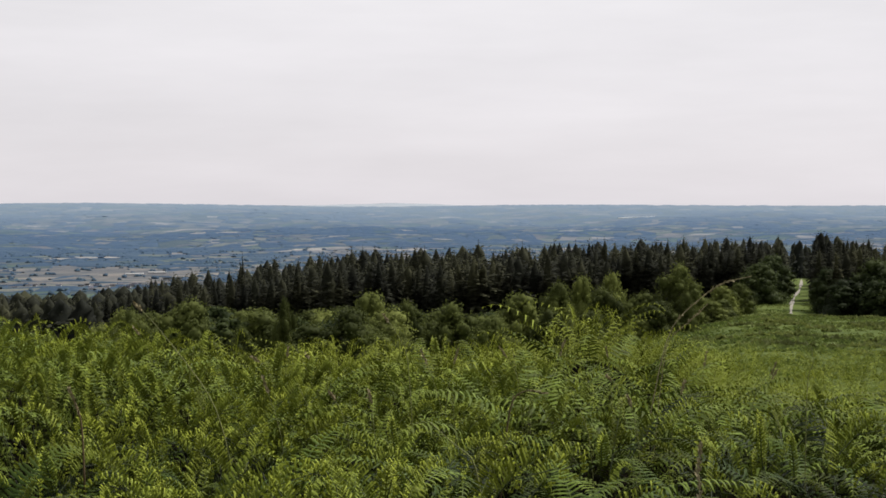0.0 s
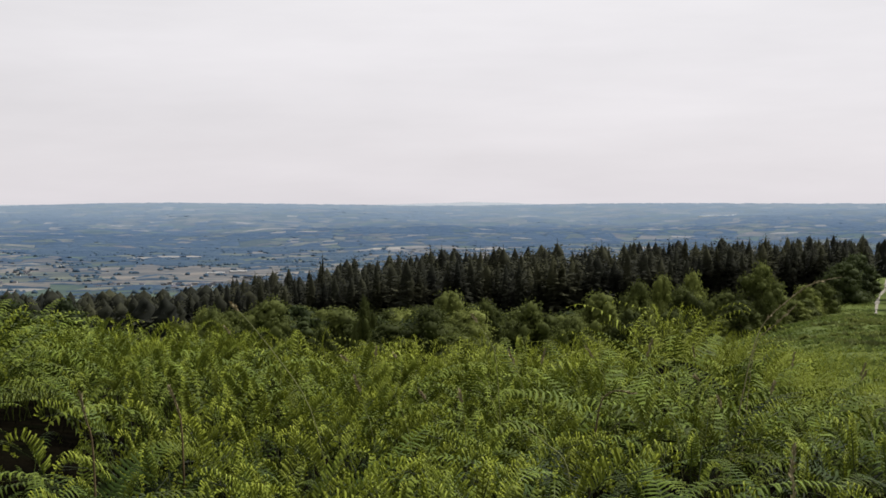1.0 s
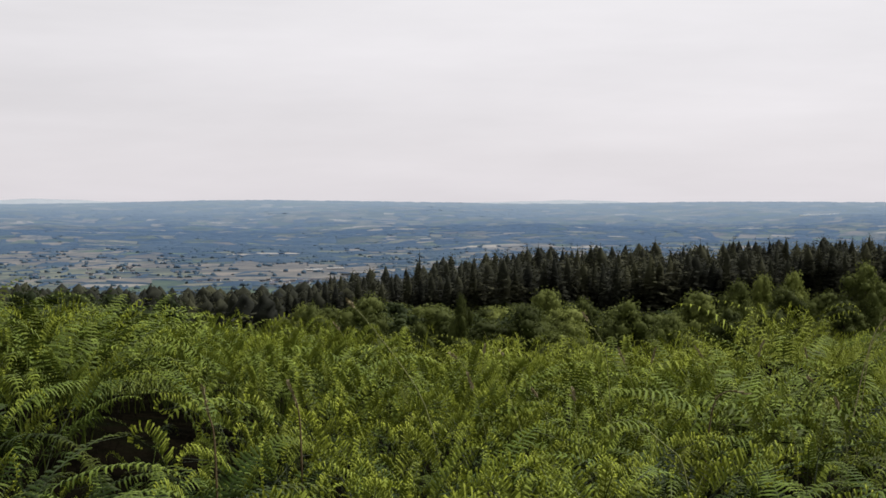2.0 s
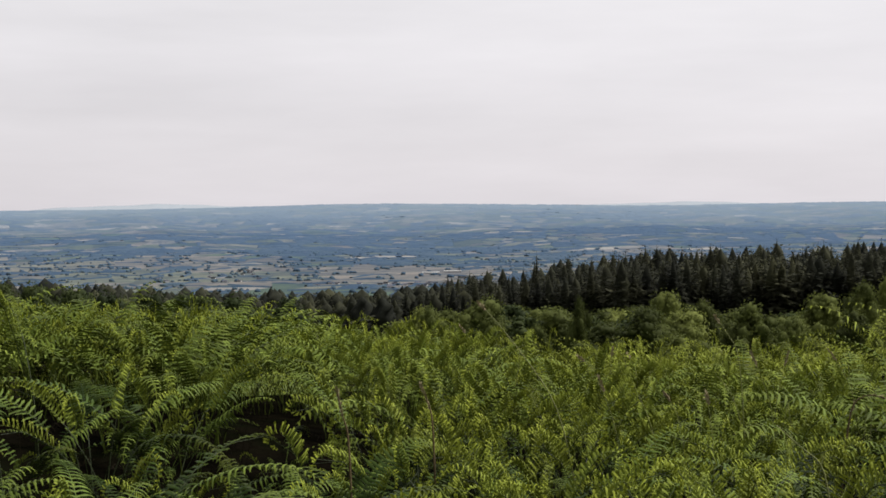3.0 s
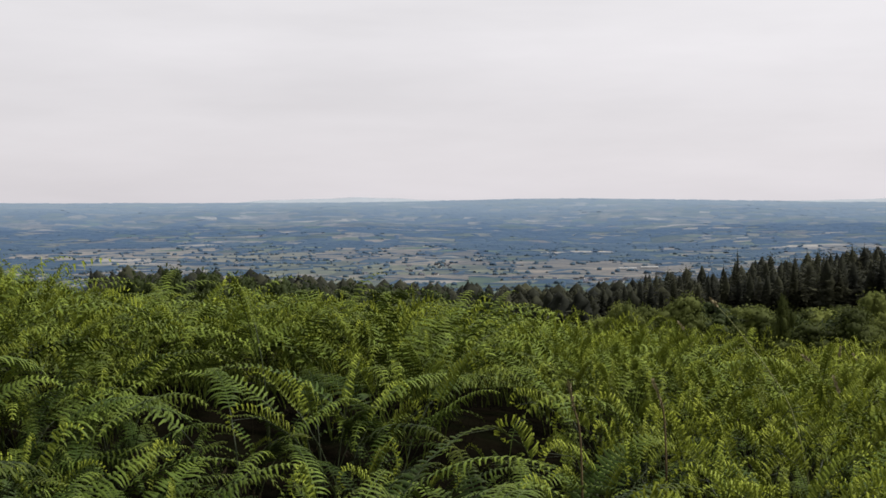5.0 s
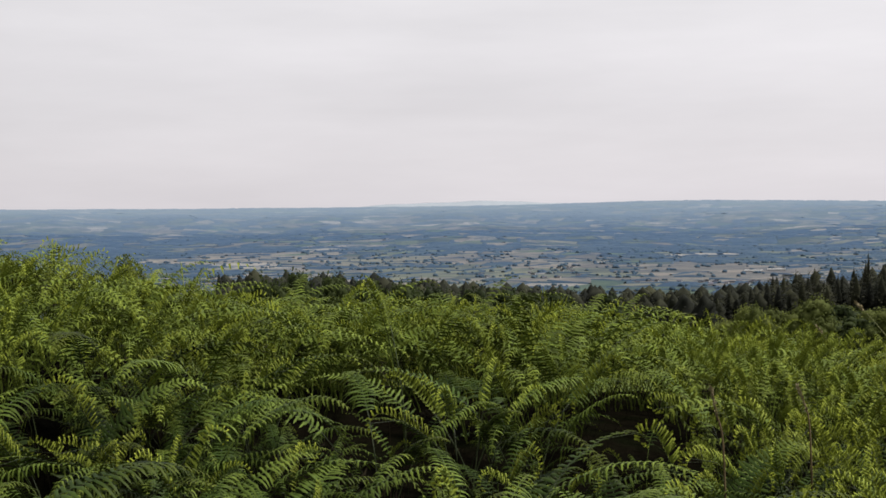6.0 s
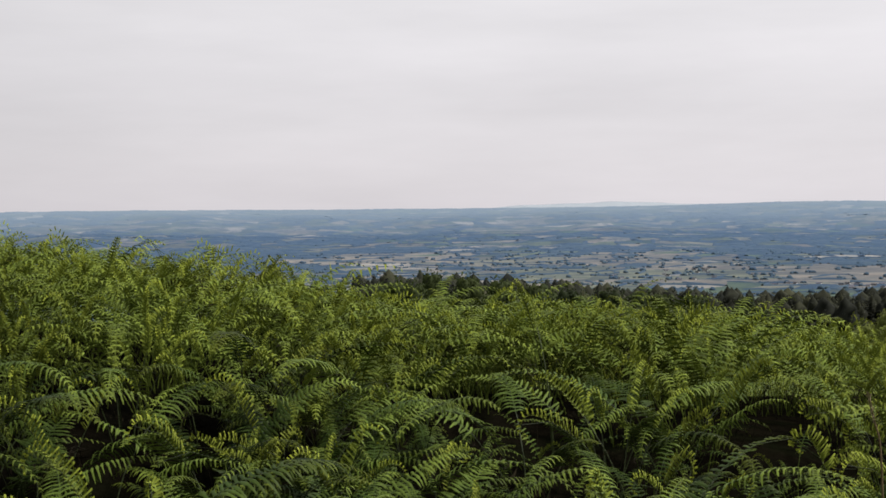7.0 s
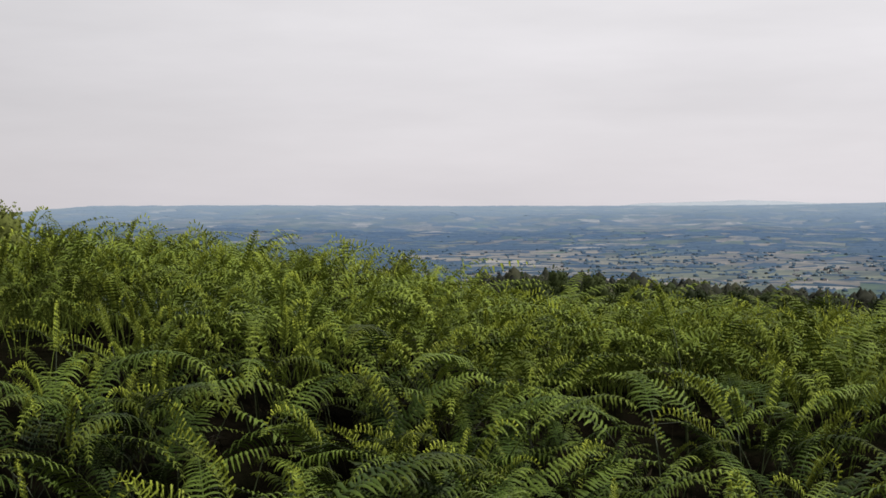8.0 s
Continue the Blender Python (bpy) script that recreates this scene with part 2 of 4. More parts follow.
def waves(x, y, size, seed=0.0):
    """Cheap rolling noise between about -1 and 1."""
    x, y = np.asarray(x, float) / size, np.asarray(y, float) / size
    return (np.sin(x * 1.3 + y * 0.7 + seed) + np.sin(-x * 0.9 + y * 1.7 + 2.1 * seed + 1) + np.sin(x * 2.3 - y * 1.9 + 0.7 * seed + 4) * 0.6
            + np.sin(x * 3.1 + y * 3.7 + 1.3 * seed) * 0.4) / 3.0


FERN_HEIGHT = 1.05


def canopy(bearing, r):
    """Height of the bracken's top above the eye: a shoulder that rises to the left and rolls over a crest."""
    bearing, r = np.asarray(bearing, float), np.asarray(r, float)
    behind = smooth(90, 170, bearing)
    crest = 26 - 12 * smooth(5, 32, bearing) + 4 * smooth(42, 58, bearing)
    z = -1.42 - 0.076 * (np.minimum(r, 40) - 8)
    z = z - 0.062 * np.clip(r - 14, 0, 40) * (1 - smooth(-9, -4.5, bearing) + behind)
    z = z + 0.88 * np.exp(-((bearing + 1.9) / 2.6) ** 2 - ((r - 22) / 5.0) ** 2)
    lift = np.interp(bearing, [-7, -3, 8, 12, 18, 24, 29, 34, 38, 42, 46, 50, 55, 62, 90, 170], [0, 0.16, 0.18, 0.26, 0.56, 0.78, 0.88, 0.96, 1.06, 1.24, 1.49, 1.64, 1.78, 1.72, 1.4, 0])
    z = z + lift * smooth(7.5, 13, r)
    over = np.clip(r - crest, 0, None)
    fall = np.where(over < 8, 0.010 * over ** 2, 0.64 + 0.16 * (over - 8))
    return z - fall * smooth(-6, 6, bearing) * (1 - behind)


MEADOW_R = [0, 26, 60, 110, 200, 260, 340, 700, 1150, 3400, 4000, 4500, 4800, 4950]
MEADOW_Z = [-2.0, -4.3, -6.9, -10.1, -16.0, -17.2, -18.4, -42, -90, -90, -70, -36, -9, -40]
SLOPE_Z = [-2.0, -4.6, -9.4, -15.4, -23.5, -28, -34.5, -60, -90, -90, -70, -36, -9, -40]


def ground(x, y):
    """Height of the land above z = 0."""
    x, y = np.asarray(x, float), np.asarray(y, float)
    r = np.hypot(x, y)
    bearing = np.degrees(np.arctan2(-x, y))
    w = smooth(-9, 2, bearing) * (1 - smooth(90, 170, bearing))
    land = np.interp(r, MEADOW_R, MEADOW_Z) * (1 - w) + np.interp(r, MEADOW_R, SLOPE_Z) * w
    land = land + waves(x, y, 22, 1) * 0.5 * smooth(50, 120, r)
    land = land + (waves(x, y, 300, 2) * 13 + waves(x, y, 105, 8) * 4.5) * smooth(1950, 3300, r) * (1 - smooth(4450, 4790, r))
    land = land + waves(x, y, 900, 5) * 5.5 * smooth(4300, 4750, r)
    land = land + (10 * np.exp(-((bearing - 20.5) / 5.5) ** 2) - 7 * np.exp(-((bearing - 7) / 4.5) ** 2)) * smooth(4300, 4750, r)
    land = land - 26 * smooth(54, 59, bearing) * (1 - smooth(90, 170, bearing)) * smooth(4300, 4750, r)
    near = canopy(bearing, np.maximum(r, 6)) - FERN_HEIGHT
    near = np.where(r < 6, -2.0 + (near + 2.0) * smooth(0, 6, r), near)
    near = near + waves(x, y, 1.3, 3) * 0.07
    k = smooth(30, 55, r)
    return EYE + near * (1 - k) + land * k


# ---------------------------------------------------------------- ground
def build_ground():
    seen = np.arange(-32, 78, 0.7)
    rest = np.arange(78, 328, 5.0)
    bearings = np.concatenate([seen, rest])
    radii = np.concatenate([[0.01, 0.3], np.arange(0.6, 12, 0.45), np.geomspace(12, 1100, 90)])
    nb, nr = len(bearings), len(radii)
    b, r = np.meshgrid(bearings, radii)
    x, y = polar(b, r)
    v = np.stack([x, y, ground(x, y)], -1).reshape(-1, 3)
    i = np.arange(nr - 1)[:, None] * nb + np.arange(nb)[None]
    j = np.arange(nr - 1)[:, None] * nb + (np.arange(nb)[None] + 1) % nb
    f = np.stack([i, j, j + nb, i + nb], -1).reshape(-1, 4)[:, ::-1]
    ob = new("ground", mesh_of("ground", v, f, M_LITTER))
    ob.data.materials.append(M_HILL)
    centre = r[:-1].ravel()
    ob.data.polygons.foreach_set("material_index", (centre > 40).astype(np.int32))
    ob.data.polygons.foreach_set("use_smooth", np.ones(len(f), bool))
    tagged(ob, "rough hillside ground under bracken and grass", "ground", kind="structure")


build_ground()

CROPS = [(0.1328, 0.1129, 0.08134), (0.1535, 0.1303, 0.09296), (0.1245, 0.1145, 0.07055), (0.07055, 0.08134, 0.03901), (0.05478, 0.0747, 0.02988), (0.0996, 0.0996, 0.05478),
         (0.06225, 0.06889, 0.03569), (0.02324, 0.0332, 0.01992), (0.01992, 0.02905, 0.01826), (0.2324, 0.2075, 0.166)]
# bearing from, to, distance from, to, crop
FIELDS = [(14.5, 28, 1560, 1980, 0), (34.5, 41, 2150, 2520, 1), (9.2, 12.3, 2540, 2760, 9), (19, 21.2, 2880, 3060, 0), (22, 32, 1640, 1880, 5),
          (36, 39.5, 1950, 2150, 9), (30, 34, 2000, 2300, 2), (25, 30, 2050, 2350, 0)]
STEP = 62.0


def hedge(a, b, rand, low, high, broad):
    """An uneven hedge between two points of the plain: a ridge of leaves whose height comes and goes."""
    n = max(3, int(np.linalg.norm(b - a) / 11))
    t = np.linspace(0, 1, n)
    line = np.outer(1 - t, a) + np.outer(t, b)
    d = (b - a) / np.linalg.norm(b - a)
    side = np.array([-d[1], d[0]])
    h = rand.uniform(low, high, n) * (rand.random(n) < 0.86) + 0.3
    w = (1.8 + h * 0.5) * broad
    z = ground(line[:, 0], line[:, 1])
    rows = [np.column_stack([line + side * (w * k)[:, None], z + h * q]) for k, q in ((-1, -0.1), (-0.7, 0.75), (0.0, 1.0), (0.7, 0.75), (1, -0.1))]
    v = np.stack(rows, 1).reshape(-1, 3)
    i = (np.arange(n - 1)[:, None] * 5 + np.arange(4)[None]).ravel()
    return v, np.stack([i, i + 1, i + 6, i + 5], -1), np.zeros(len(v))


def wood_mass(q, rand, n, low, high):
    """A wood seen from afar: its closed, bumpy canopy with steep edges, inside four corners."""
    k = n + 2
    u = np.concatenate([[0], np.linspace(0.2, 0.8, n), [1]])
    a, b = np.meshgrid(u, u, indexing="ij")
    a, b = a[..., None], b[..., None]
    xy = q[0] * (1 - a) * (1 - b) + q[1] * a * (1 - b) + q[2] * a * b + q[3] * (1 - a) * b
    xy = xy + rand.normal(0, 1.6, xy.shape)
    h = rand.uniform(low, high, (k, k))
    h[0], h[-1], h[:, 0], h[:, -1] = -0.5, -0.5, -0.5, -0.5
    v = np.concatenate([xy, (ground(xy[..., 0], xy[..., 1]) + h)[..., None]], -1).reshape(-1, 3)
    i = (np.arange(k - 1)[:, None] * k + np.arange(k - 1)[None]).ravel()
    return v, np.stack([i, i + k, i + k + 1, i + 1], -1), np.zeros(len(v))


def build_valley():
    """The far plain: a patchwork of parcels, each with its crop, and hedges, trees and woods between them."""
    turn = radians(21)
    c, s = math.cos(turn), math.sin(turn)
    n = 112
    lines = np.concatenate([np.arange(900, 3300, STEP * 0.95), np.arange(3300, 4300, STEP * 0.6), np.arange(4300, 4960, STEP * 0.5)])
    gi, gj = np.meshgrid(np.arange(-n, n + 1), np.arange(len(lines)), indexing="ij")
    py = lines[gj] + rng.uniform(-0.3, 0.3, gi.shape) * np.gradient(lines)[gj] + 30 * np.sin(gi / 5.0) * (lines[gj] < 3300)
    px = (gi + 0.5 * (gj % 2)) * STEP * 0.6 + rng.uniform(-15, 15, gi.shape) + py * 0.12
    gx, gy = px * c - py * s, px * s + py * c
    v, f, crops, trees, hedges, woods = [], [], [], [], [], []
    kept = {}
    for i in range(2 * n):
        for j in range(len(lines) - 1):
            q = np.array([(gx[i, j], gy[i, j]), (gx[i + 1, j], gy[i + 1, j]), (gx[i + 1, j + 1], gy[i + 1, j + 1]), (gx[i, j + 1], gy[i, j + 1])])
            m = q.mean(0)
            r = math.hypot(*m)
            b = math.degrees(math.atan2(-m[0], m[1]))
            if not (1010 < r < 4880) or not (-40 < b < 85):
                continue
            pale = 0.5 + 0.5 * math.sin(m[0] / 420 + 1.0) * math.cos(m[1] / 360)
            belt = 0.7 * float(waves(m[0], m[1], 260, 6)) + 0.5 * float(waves(m[0], m[1], 95, 9))
            wooded = r > 1450 and rng.random() < (0.18 if r < 1900 else 0.36 if r < 2400 else 0.44) + 0.7 * belt
            k = rng.choice([7, 8]) if wooded else rng.choice(7, p=[0.13, 0.10, 0.14, 0.21, 0.16, 0.14, 0.12])
            if r < 2500 and not wooded and pale > 0.45:
                k = rng.choice([0, 1, 2, 5])
            if r < 1480:
                k = rng.choice([3, 4, 4, 6])
            elif not wooded and rng.random() < (0.08 if r < 2700 else 0.10):
                k = 9
            open_field = False
            for b0, b1, r0, r1, crop in FIELDS:
                if b0 < b < b1 and r0 < r < r1 and rng.random() < 0.9:
                    k, wooded, open_field = crop, False, True
            tone = np.array(CROPS[k]) * (rng.uniform(0.7, 1.45) if not wooded else rng.uniform(0.6, 1.7))
            shared = 0
            if rng.random() < 0.35 and not open_field:
                shared = 1 if rng.random() < 0.5 else 2
                old = kept.get((i - 1, j) if shared == 1 else (i, j - 1))
                if old:
                    tone, wooded = old
                else:
                    shared = 0
            kept[i, j] = (tone, wooded)
            base, w = len(v), 2
            for a in range(w + 1):
                for d in range(w + 1):
                    p, t = a / w, d / w
                    v.append(q[0] * (1 - p) * (1 - t) + q[1] * p * (1 - t) + q[2] * p * t + q[3] * (1 - p) * t)
            for a in range(w):
                for d in range(w):
                    o = base + a * (w + 1) + d
                    f.append((o, o + w + 1, o + w + 2, o + 1))
                    crops.append(tone)
            for e in ((0, 1), (0, 3)):
                if (shared == 1 and e[1] == 3) or (shared == 2 and e[1] == 1):
                    continue
                a, d = q[e[0]], q[e[1]]
                if r < 3700 and rng.random() < (0.2 if open_field else 0.6 if r < 2500 else 0.35):
                    hedges.append(hedge(a, d, rng, 0.3, 2.0 if r < 2500 else 1.4, 1.0 if r < 2200 else 2.2))
                if -17 < b < 62 and 1350 < r < 2700 and rng.random() < 0.26:
                    t = rng.random(rng.integers(1, 6))
                    trees.append(np.outer(1 - t, a) + np.outer(t, d) + rng.normal(0, 3.0, (len(t), 2)))
            if wooded:
                woods.append(wood_mass(q, rng, 4 if r < 3000 else 3, 0.8, 3.6 if r < 2300 else 3.2 if r < 3500 else 2.6 - 1.6 * smooth(4200, 4700, r)))
                if -17 < b < 62 and r < 2700:
                    trees.append(m + rng.normal(0, 22, (rng.integers(1, 4), 2)))
            elif r < 2300:
                trees.append(m + rng.normal(0, 26, (rng.integers(0, 2), 2)))
    v = np.array(v)
    z = ground(v[:, 0], v[:, 1])
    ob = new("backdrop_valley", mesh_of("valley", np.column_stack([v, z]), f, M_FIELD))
    att = ob.data.attributes.new("crop", "FLOAT_COLOR", "FACE")
    att.data.foreach_set("color", np.column_stack([crops, np.ones(len(crops))]).astype(np.float32).ravel())
    tagged(ob, "hazy valley plain of straw, green and brown fields", "valley", kind="structure")
    for name, pieces, label in (("hedgerow", hedges, "dark hedgerows between the valley fields"), ("valley_wood", woods, "dark blue-green woods on the valley plain")):
        vv, ff, _ = join(pieces)
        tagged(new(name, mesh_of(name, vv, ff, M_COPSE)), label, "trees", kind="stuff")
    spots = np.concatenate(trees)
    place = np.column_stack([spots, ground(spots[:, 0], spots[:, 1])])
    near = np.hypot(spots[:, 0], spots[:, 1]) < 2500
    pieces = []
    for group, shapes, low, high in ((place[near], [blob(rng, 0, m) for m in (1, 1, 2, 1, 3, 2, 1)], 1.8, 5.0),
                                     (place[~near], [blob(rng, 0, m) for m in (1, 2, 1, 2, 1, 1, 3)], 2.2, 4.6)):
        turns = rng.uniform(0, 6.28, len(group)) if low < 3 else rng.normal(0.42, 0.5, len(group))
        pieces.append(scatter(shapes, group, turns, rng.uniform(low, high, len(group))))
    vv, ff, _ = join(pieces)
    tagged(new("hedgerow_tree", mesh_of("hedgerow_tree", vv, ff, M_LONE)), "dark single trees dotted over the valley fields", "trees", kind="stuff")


def blob(rand, level, row=1):
    """A small uneven tree crown, or a short row of crowns grown together, for the far plain; of unit height."""
    bm = bmesh.new()
    bmesh.ops.create_icosphere(bm, subdivisions=level + 1, radius=0.5)
    v0 = np.array([p.co[:] for p in bm.verts])
    f = np.array([[p.index for p in face.verts] for face in bm.faces])
    bm.free()
    pieces = []
    for k in range(row):
        v = v0 * rand.uniform(0.75, 1.2, (len(v0), 1)) * [1.45, 1.3, 0.85] * (rand.uniform(0.55, 1.0) if row > 1 else 1.0)
        v = v + [(k - (row - 1) / 2) * rand.uniform(0.6, 0.9), rand.normal(0, 0.12) if row > 1 else 0, 0]
        low = v0[:, 2] < -0.1
        v[low, :2] *= 1.35
        v[:, 2] = np.where(low, -0.05, v[:, 2] + 0.42)
        pieces.append((v, f, np.zeros(len(v))))
    return join(pieces)


build_valley()


def build_far_ridge():
    """Pale hills that stand just over the skyline."""
    for name, b0, b1, top in (("backdrop_far_ridge", 22.0, 34.5, 0.06), ("backdrop_far_ridge", 0.5, 12.5, -0.02)):
        bb = np.linspace(b0, b1, 60)
        u = (bb - b0) / (b1 - b0)
        e = (top + 0.35) * np.sin(np.pi * u) ** 0.6 * (1 + 0.05 * np.sin(u * 17) + 0.03 * np.sin(u * 41)) - 0.35
        v = []
        for r, k in ((4880, 0.0), (4915, 1.0), (4950, 0.0)):
            x, y = polar(bb, r)
            z = EYE + r * np.tan(np.radians(e)) * k + (1 - k) * -70
            v.append(np.column_stack([x, y, z]))
        v = np.concatenate(v)
        i = np.arange(59)
        f = np.concatenate([np.stack([i, i + 1, i + 61, i + 60], -1), np.stack([i + 60, i + 61, i + 121, i + 120], -1)])
        tagged(new(name, mesh_of(name, v, f, M_HILLS)), "far horizon hills with haze painted in as pale blue", "hills", kind="structure")


build_far_ridge()

# ---------------------------------------------------------------- trees
def tube(points, radii, sides=6):
    """A tapered tube of quads along a line."""
    points = np.asarray(points, float)
    tang = np.gradient(points, axis=0)
    tang /= np.linalg.norm(tang, axis=1)[:, None] + 1e-9
    side = np.cross(tang, [0.31, 0.87, 0.12])
    side /= np.linalg.norm(side, axis=1)[:, None] + 1e-9
    up = np.cross(side, tang)
    a = np.linspace(0, 2 * np.pi, sides, endpoint=False)
    ring = side[:, None] * np.cos(a)[None, :, None] + up[:, None] * np.sin(a)[None, :, None]
    v = (points[:, None] + ring * np.asarray(radii)[:, None, None]).reshape(-1, 3)
    i = np.arange(len(points) - 1)[:, None] * sides + np.arange(sides)[None]
    j = np.arange(len(points) - 1)[:, None] * sides + (np.arange(sides)[None] + 1) % sides
    f = np.stack([i, j, j + sides, i + sides], -1).reshape(-1, 4)
    return v, f, np.zeros(len(v))


def conifer_crown(rand, sprays, size, bare=0.12, wide=0.15, taper=5.5):
    """The crown of a conifer of unit height: a dense uneven heart, thickly set with short drooping sprays and a ragged leader."""
    sides, rings = 9, 12
    low = rand.uniform(0, 6.28, 3)

    def reach_at(u, a):
        lump = 1 + 0.22 * np.sin(2 * a + low[0] + 5 * u) + 0.18 * np.sin(3 * a + low[1] - 9 * u) + 0.14 * np.sin(19 * u + low[2] + a)
        return wide * ((1 - np.exp(-(1 - u) * taper)) * (0.75 + 0.25 * np.minimum(1, u * 4)) + 0.006) * lump

    u, a = np.meshgrid(np.linspace(0, 1, rings), np.arange(sides) * 6.283 / sides, indexing="ij")
    r = reach_at(u, a) * rand.uniform(0.3, 0.7, u.shape) * (1 - 0.4 * u)
    v = np.stack([np.cos(a) * r, np.sin(a) * r, bare + (0.96 - bare) * u], -1).reshape(-1, 3)
    k, m = np.meshgrid(np.arange(rings - 1), np.arange(sides), indexing="ij")
    p, q = (k * sides + m).ravel(), (k * sides + (m + 1) % sides).ravel()
    f = np.concatenate([np.stack([p, q, q + sides], -1), np.stack([p, q + sides, p + sides], -1)])
    u = 1 - rand.random(sprays) ** 0.62 * 0.995
    u = np.clip(np.round(u * 26) / 26 + rand.normal(0, 0.012, sprays), 0, 1)
    a = rand.uniform(0, 6.283, sprays)
    r = reach_at(u, a)
    d = np.stack([np.cos(a), np.sin(a), 0 * a], -1)
    side = np.stack([-d[:, 1], d[:, 0], 0 * a], -1)
    length = size * rand.uniform(0.5, 1.7, sprays) * (0.16 + 0.84 * np.minimum(1, (1 - u) * 2.2))
    inner = np.maximum(r - length * rand.uniform(0.6, 1.0, sprays), 0)
    z = bare + (0.985 - bare) * u
    root = d * inner[:, None] + np.stack([0 * z, 0 * z, z], -1)
    fall = rand.uniform(-0.8, 0.1, sprays) + 1.1 * u ** 3
    tip = root + d * length[:, None] + side * (length * rand.normal(0, 0.3, sprays))[:, None] + np.stack([0 * z, 0 * z, length * fall], -1)
    w = side * (length * rand.uniform(0.22, 0.42, sprays))[:, None]
    mid = root * 0.4 + tip * 0.6
    c = np.stack([root, mid + w, tip, mid - w], 1).reshape(-1, 3)
    o = len(v) + np.arange(sprays) * 4
    f = np.concatenate([f, np.stack([o, o + 1, o + 2], -1), np.stack([o, o + 2, o + 3], -1)])
    return np.concatenate([v, c]), f, np.zeros(len(v) + len(c))


def conifer(rand, sprays, size, wide, bare, taper):
    tree = new("conifer_tree")
    z = np.linspace(0, 1, 7)
    v, f, _ = tube(np.column_stack([np.sin(z * 3) * 0.004, z * 0, z]), 0.013 * (1 - z) + 0.0008, 7)
    part("trunk", mesh_of("trunk", v, f, M_BARK), tree, "grey-brown bark trunk")
    v, f, _ = conifer_crown(rand, sprays, size, bare, wide, taper)
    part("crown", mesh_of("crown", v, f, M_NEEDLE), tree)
    return tagged(tree, "dark green conifer in a dense plantation edge", "tree", "conifers of the plantation")


def broadleaf(rand, lobes, leaves, name, mat, label, group, shape):
    """A leafy tree or bush of unit height: tapered stems, limbs and a crown of many small leaf sprays in uneven lobes."""
    tree = new(name)
    centres, radii = [], []
    for k in range(lobes):
        u = (k + 0.5) / lobes
        z = shape[0] + (0.86 - shape[0]) * u
        spread = shape[1] * (math.sin(math.pi * min(1, 0.25 + 0.72 * u)) ** 0.8)
        a = k * 2.4 + rand.uniform(-0.5, 0.5)
        d = spread * math.sqrt(rand.uniform(0.02, 1.0))
        centres.append((math.cos(a) * d, math.sin(a) * d, z))
        radii.append(rand.uniform(0.075, 0.17) * (1.15 - 0.4 * u))
    centres, radii = np.array(centres), np.array(radii)
    line = np.column_stack([np.zeros(6), np.zeros(6), np.linspace(0, 0.8, 6)]) + rand.normal(0, 0.008, (6, 3)) * [[0], [1], [1], [1], [1], [1]]
    v, f, _ = tube(line, np.linspace(0.026, 0.006, 6), 7)
    trunk = part("trunk", mesh_of("trunk", v, f, M_BARK), tree, "grey-brown trunk")
    for p in centres[:: max(1, lobes // 6)]:
        start = np.array([0, 0, max(0.1, p[2] * 0.55)])
        t = np.linspace(0, 1, 4)[:, None]
        v, f, _ = tube(start * (1 - t) + p * t + np.array([0, 0, -0.04]) * np.sin(t * np.pi), np.linspace(0.011, 0.003, 4), 5)
        part("limb", mesh_of("limb", v, f, M_BARK), trunk)
    pick = rand.choice(lobes, leaves, p=radii ** 2 / (radii ** 2).sum())
    d = rand.normal(size=(leaves, 3))
    d /= np.linalg.norm(d, axis=1)[:, None]
    depth = rand.uniform(0.7, 1.15, leaves) + 0.3 * rand.random(leaves) ** 4
    p = centres[pick] + d * (radii[pick] * depth)[:, None] * [1.15, 1.15, 1.0]
    p[:, 2] = np.maximum(p[:, 2], 0.03)
    nrm = d + rand.normal(0, 0.75, (leaves, 3)) + [0, 0, 0.25]
    nrm /= np.linalg.norm(nrm, axis=1)[:, None]
    u = np.cross(nrm, rand.normal(size=(leaves, 3)))
    u /= np.linalg.norm(u, axis=1)[:, None]
    w = np.cross(nrm, u)
    size = rand.uniform(0.6, 1.3, leaves)[:, None] * 0.95 / math.sqrt(leaves)
    corners = np.stack([p - u * size * 1.3, p + w * size * 0.8 - nrm * size * 0.3, p + u * size * 1.3, p - w * size * 0.8 - nrm * size * 0.3], 1)
    pieces = [(corners.reshape(-1, 3), np.arange(leaves * 4).reshape(-1, 4), np.zeros(leaves * 4))]
    a, e = np.meshgrid(np.linspace(0, 6.283, 7, endpoint=False), np.linspace(-1.5, 1.5, 5), indexing="ij")
    ball = np.stack([np.cos(a) * np.cos(e), np.sin(a) * np.cos(e), np.sin(e)], -1).reshape(-1, 3)
    k, m = np.meshgrid(np.arange(7), np.arange(4), indexing="ij")
    k, m = k.ravel(), m.ravel()
    skin = np.stack([k * 5 + m, (k + 1) % 7 * 5 + m, (k + 1) % 7 * 5 + m + 1, k * 5 + m + 1], -1)
    for c, r in zip(centres, radii):
        inner = c + ball * rand.uniform(0.5, 0.85, (len(ball), 1)) * r * [1.15, 1.15, 1.0]
        inner[:, 2] = np.maximum(inner[:, 2], 0.03)
        pieces.append((inner, skin, np.zeros(len(ball))))
    v, f, _ = join(pieces)
    v = v / [2 * np.percentile(np.abs(v[:, 0]), 98), 2 * np.percentile(np.abs(v[:, 1]), 98), v[:, 2].max()]
    part("crown", mesh_of("crown", v, f, mat), tree)
    return tagged(tree, label, "tree", group)


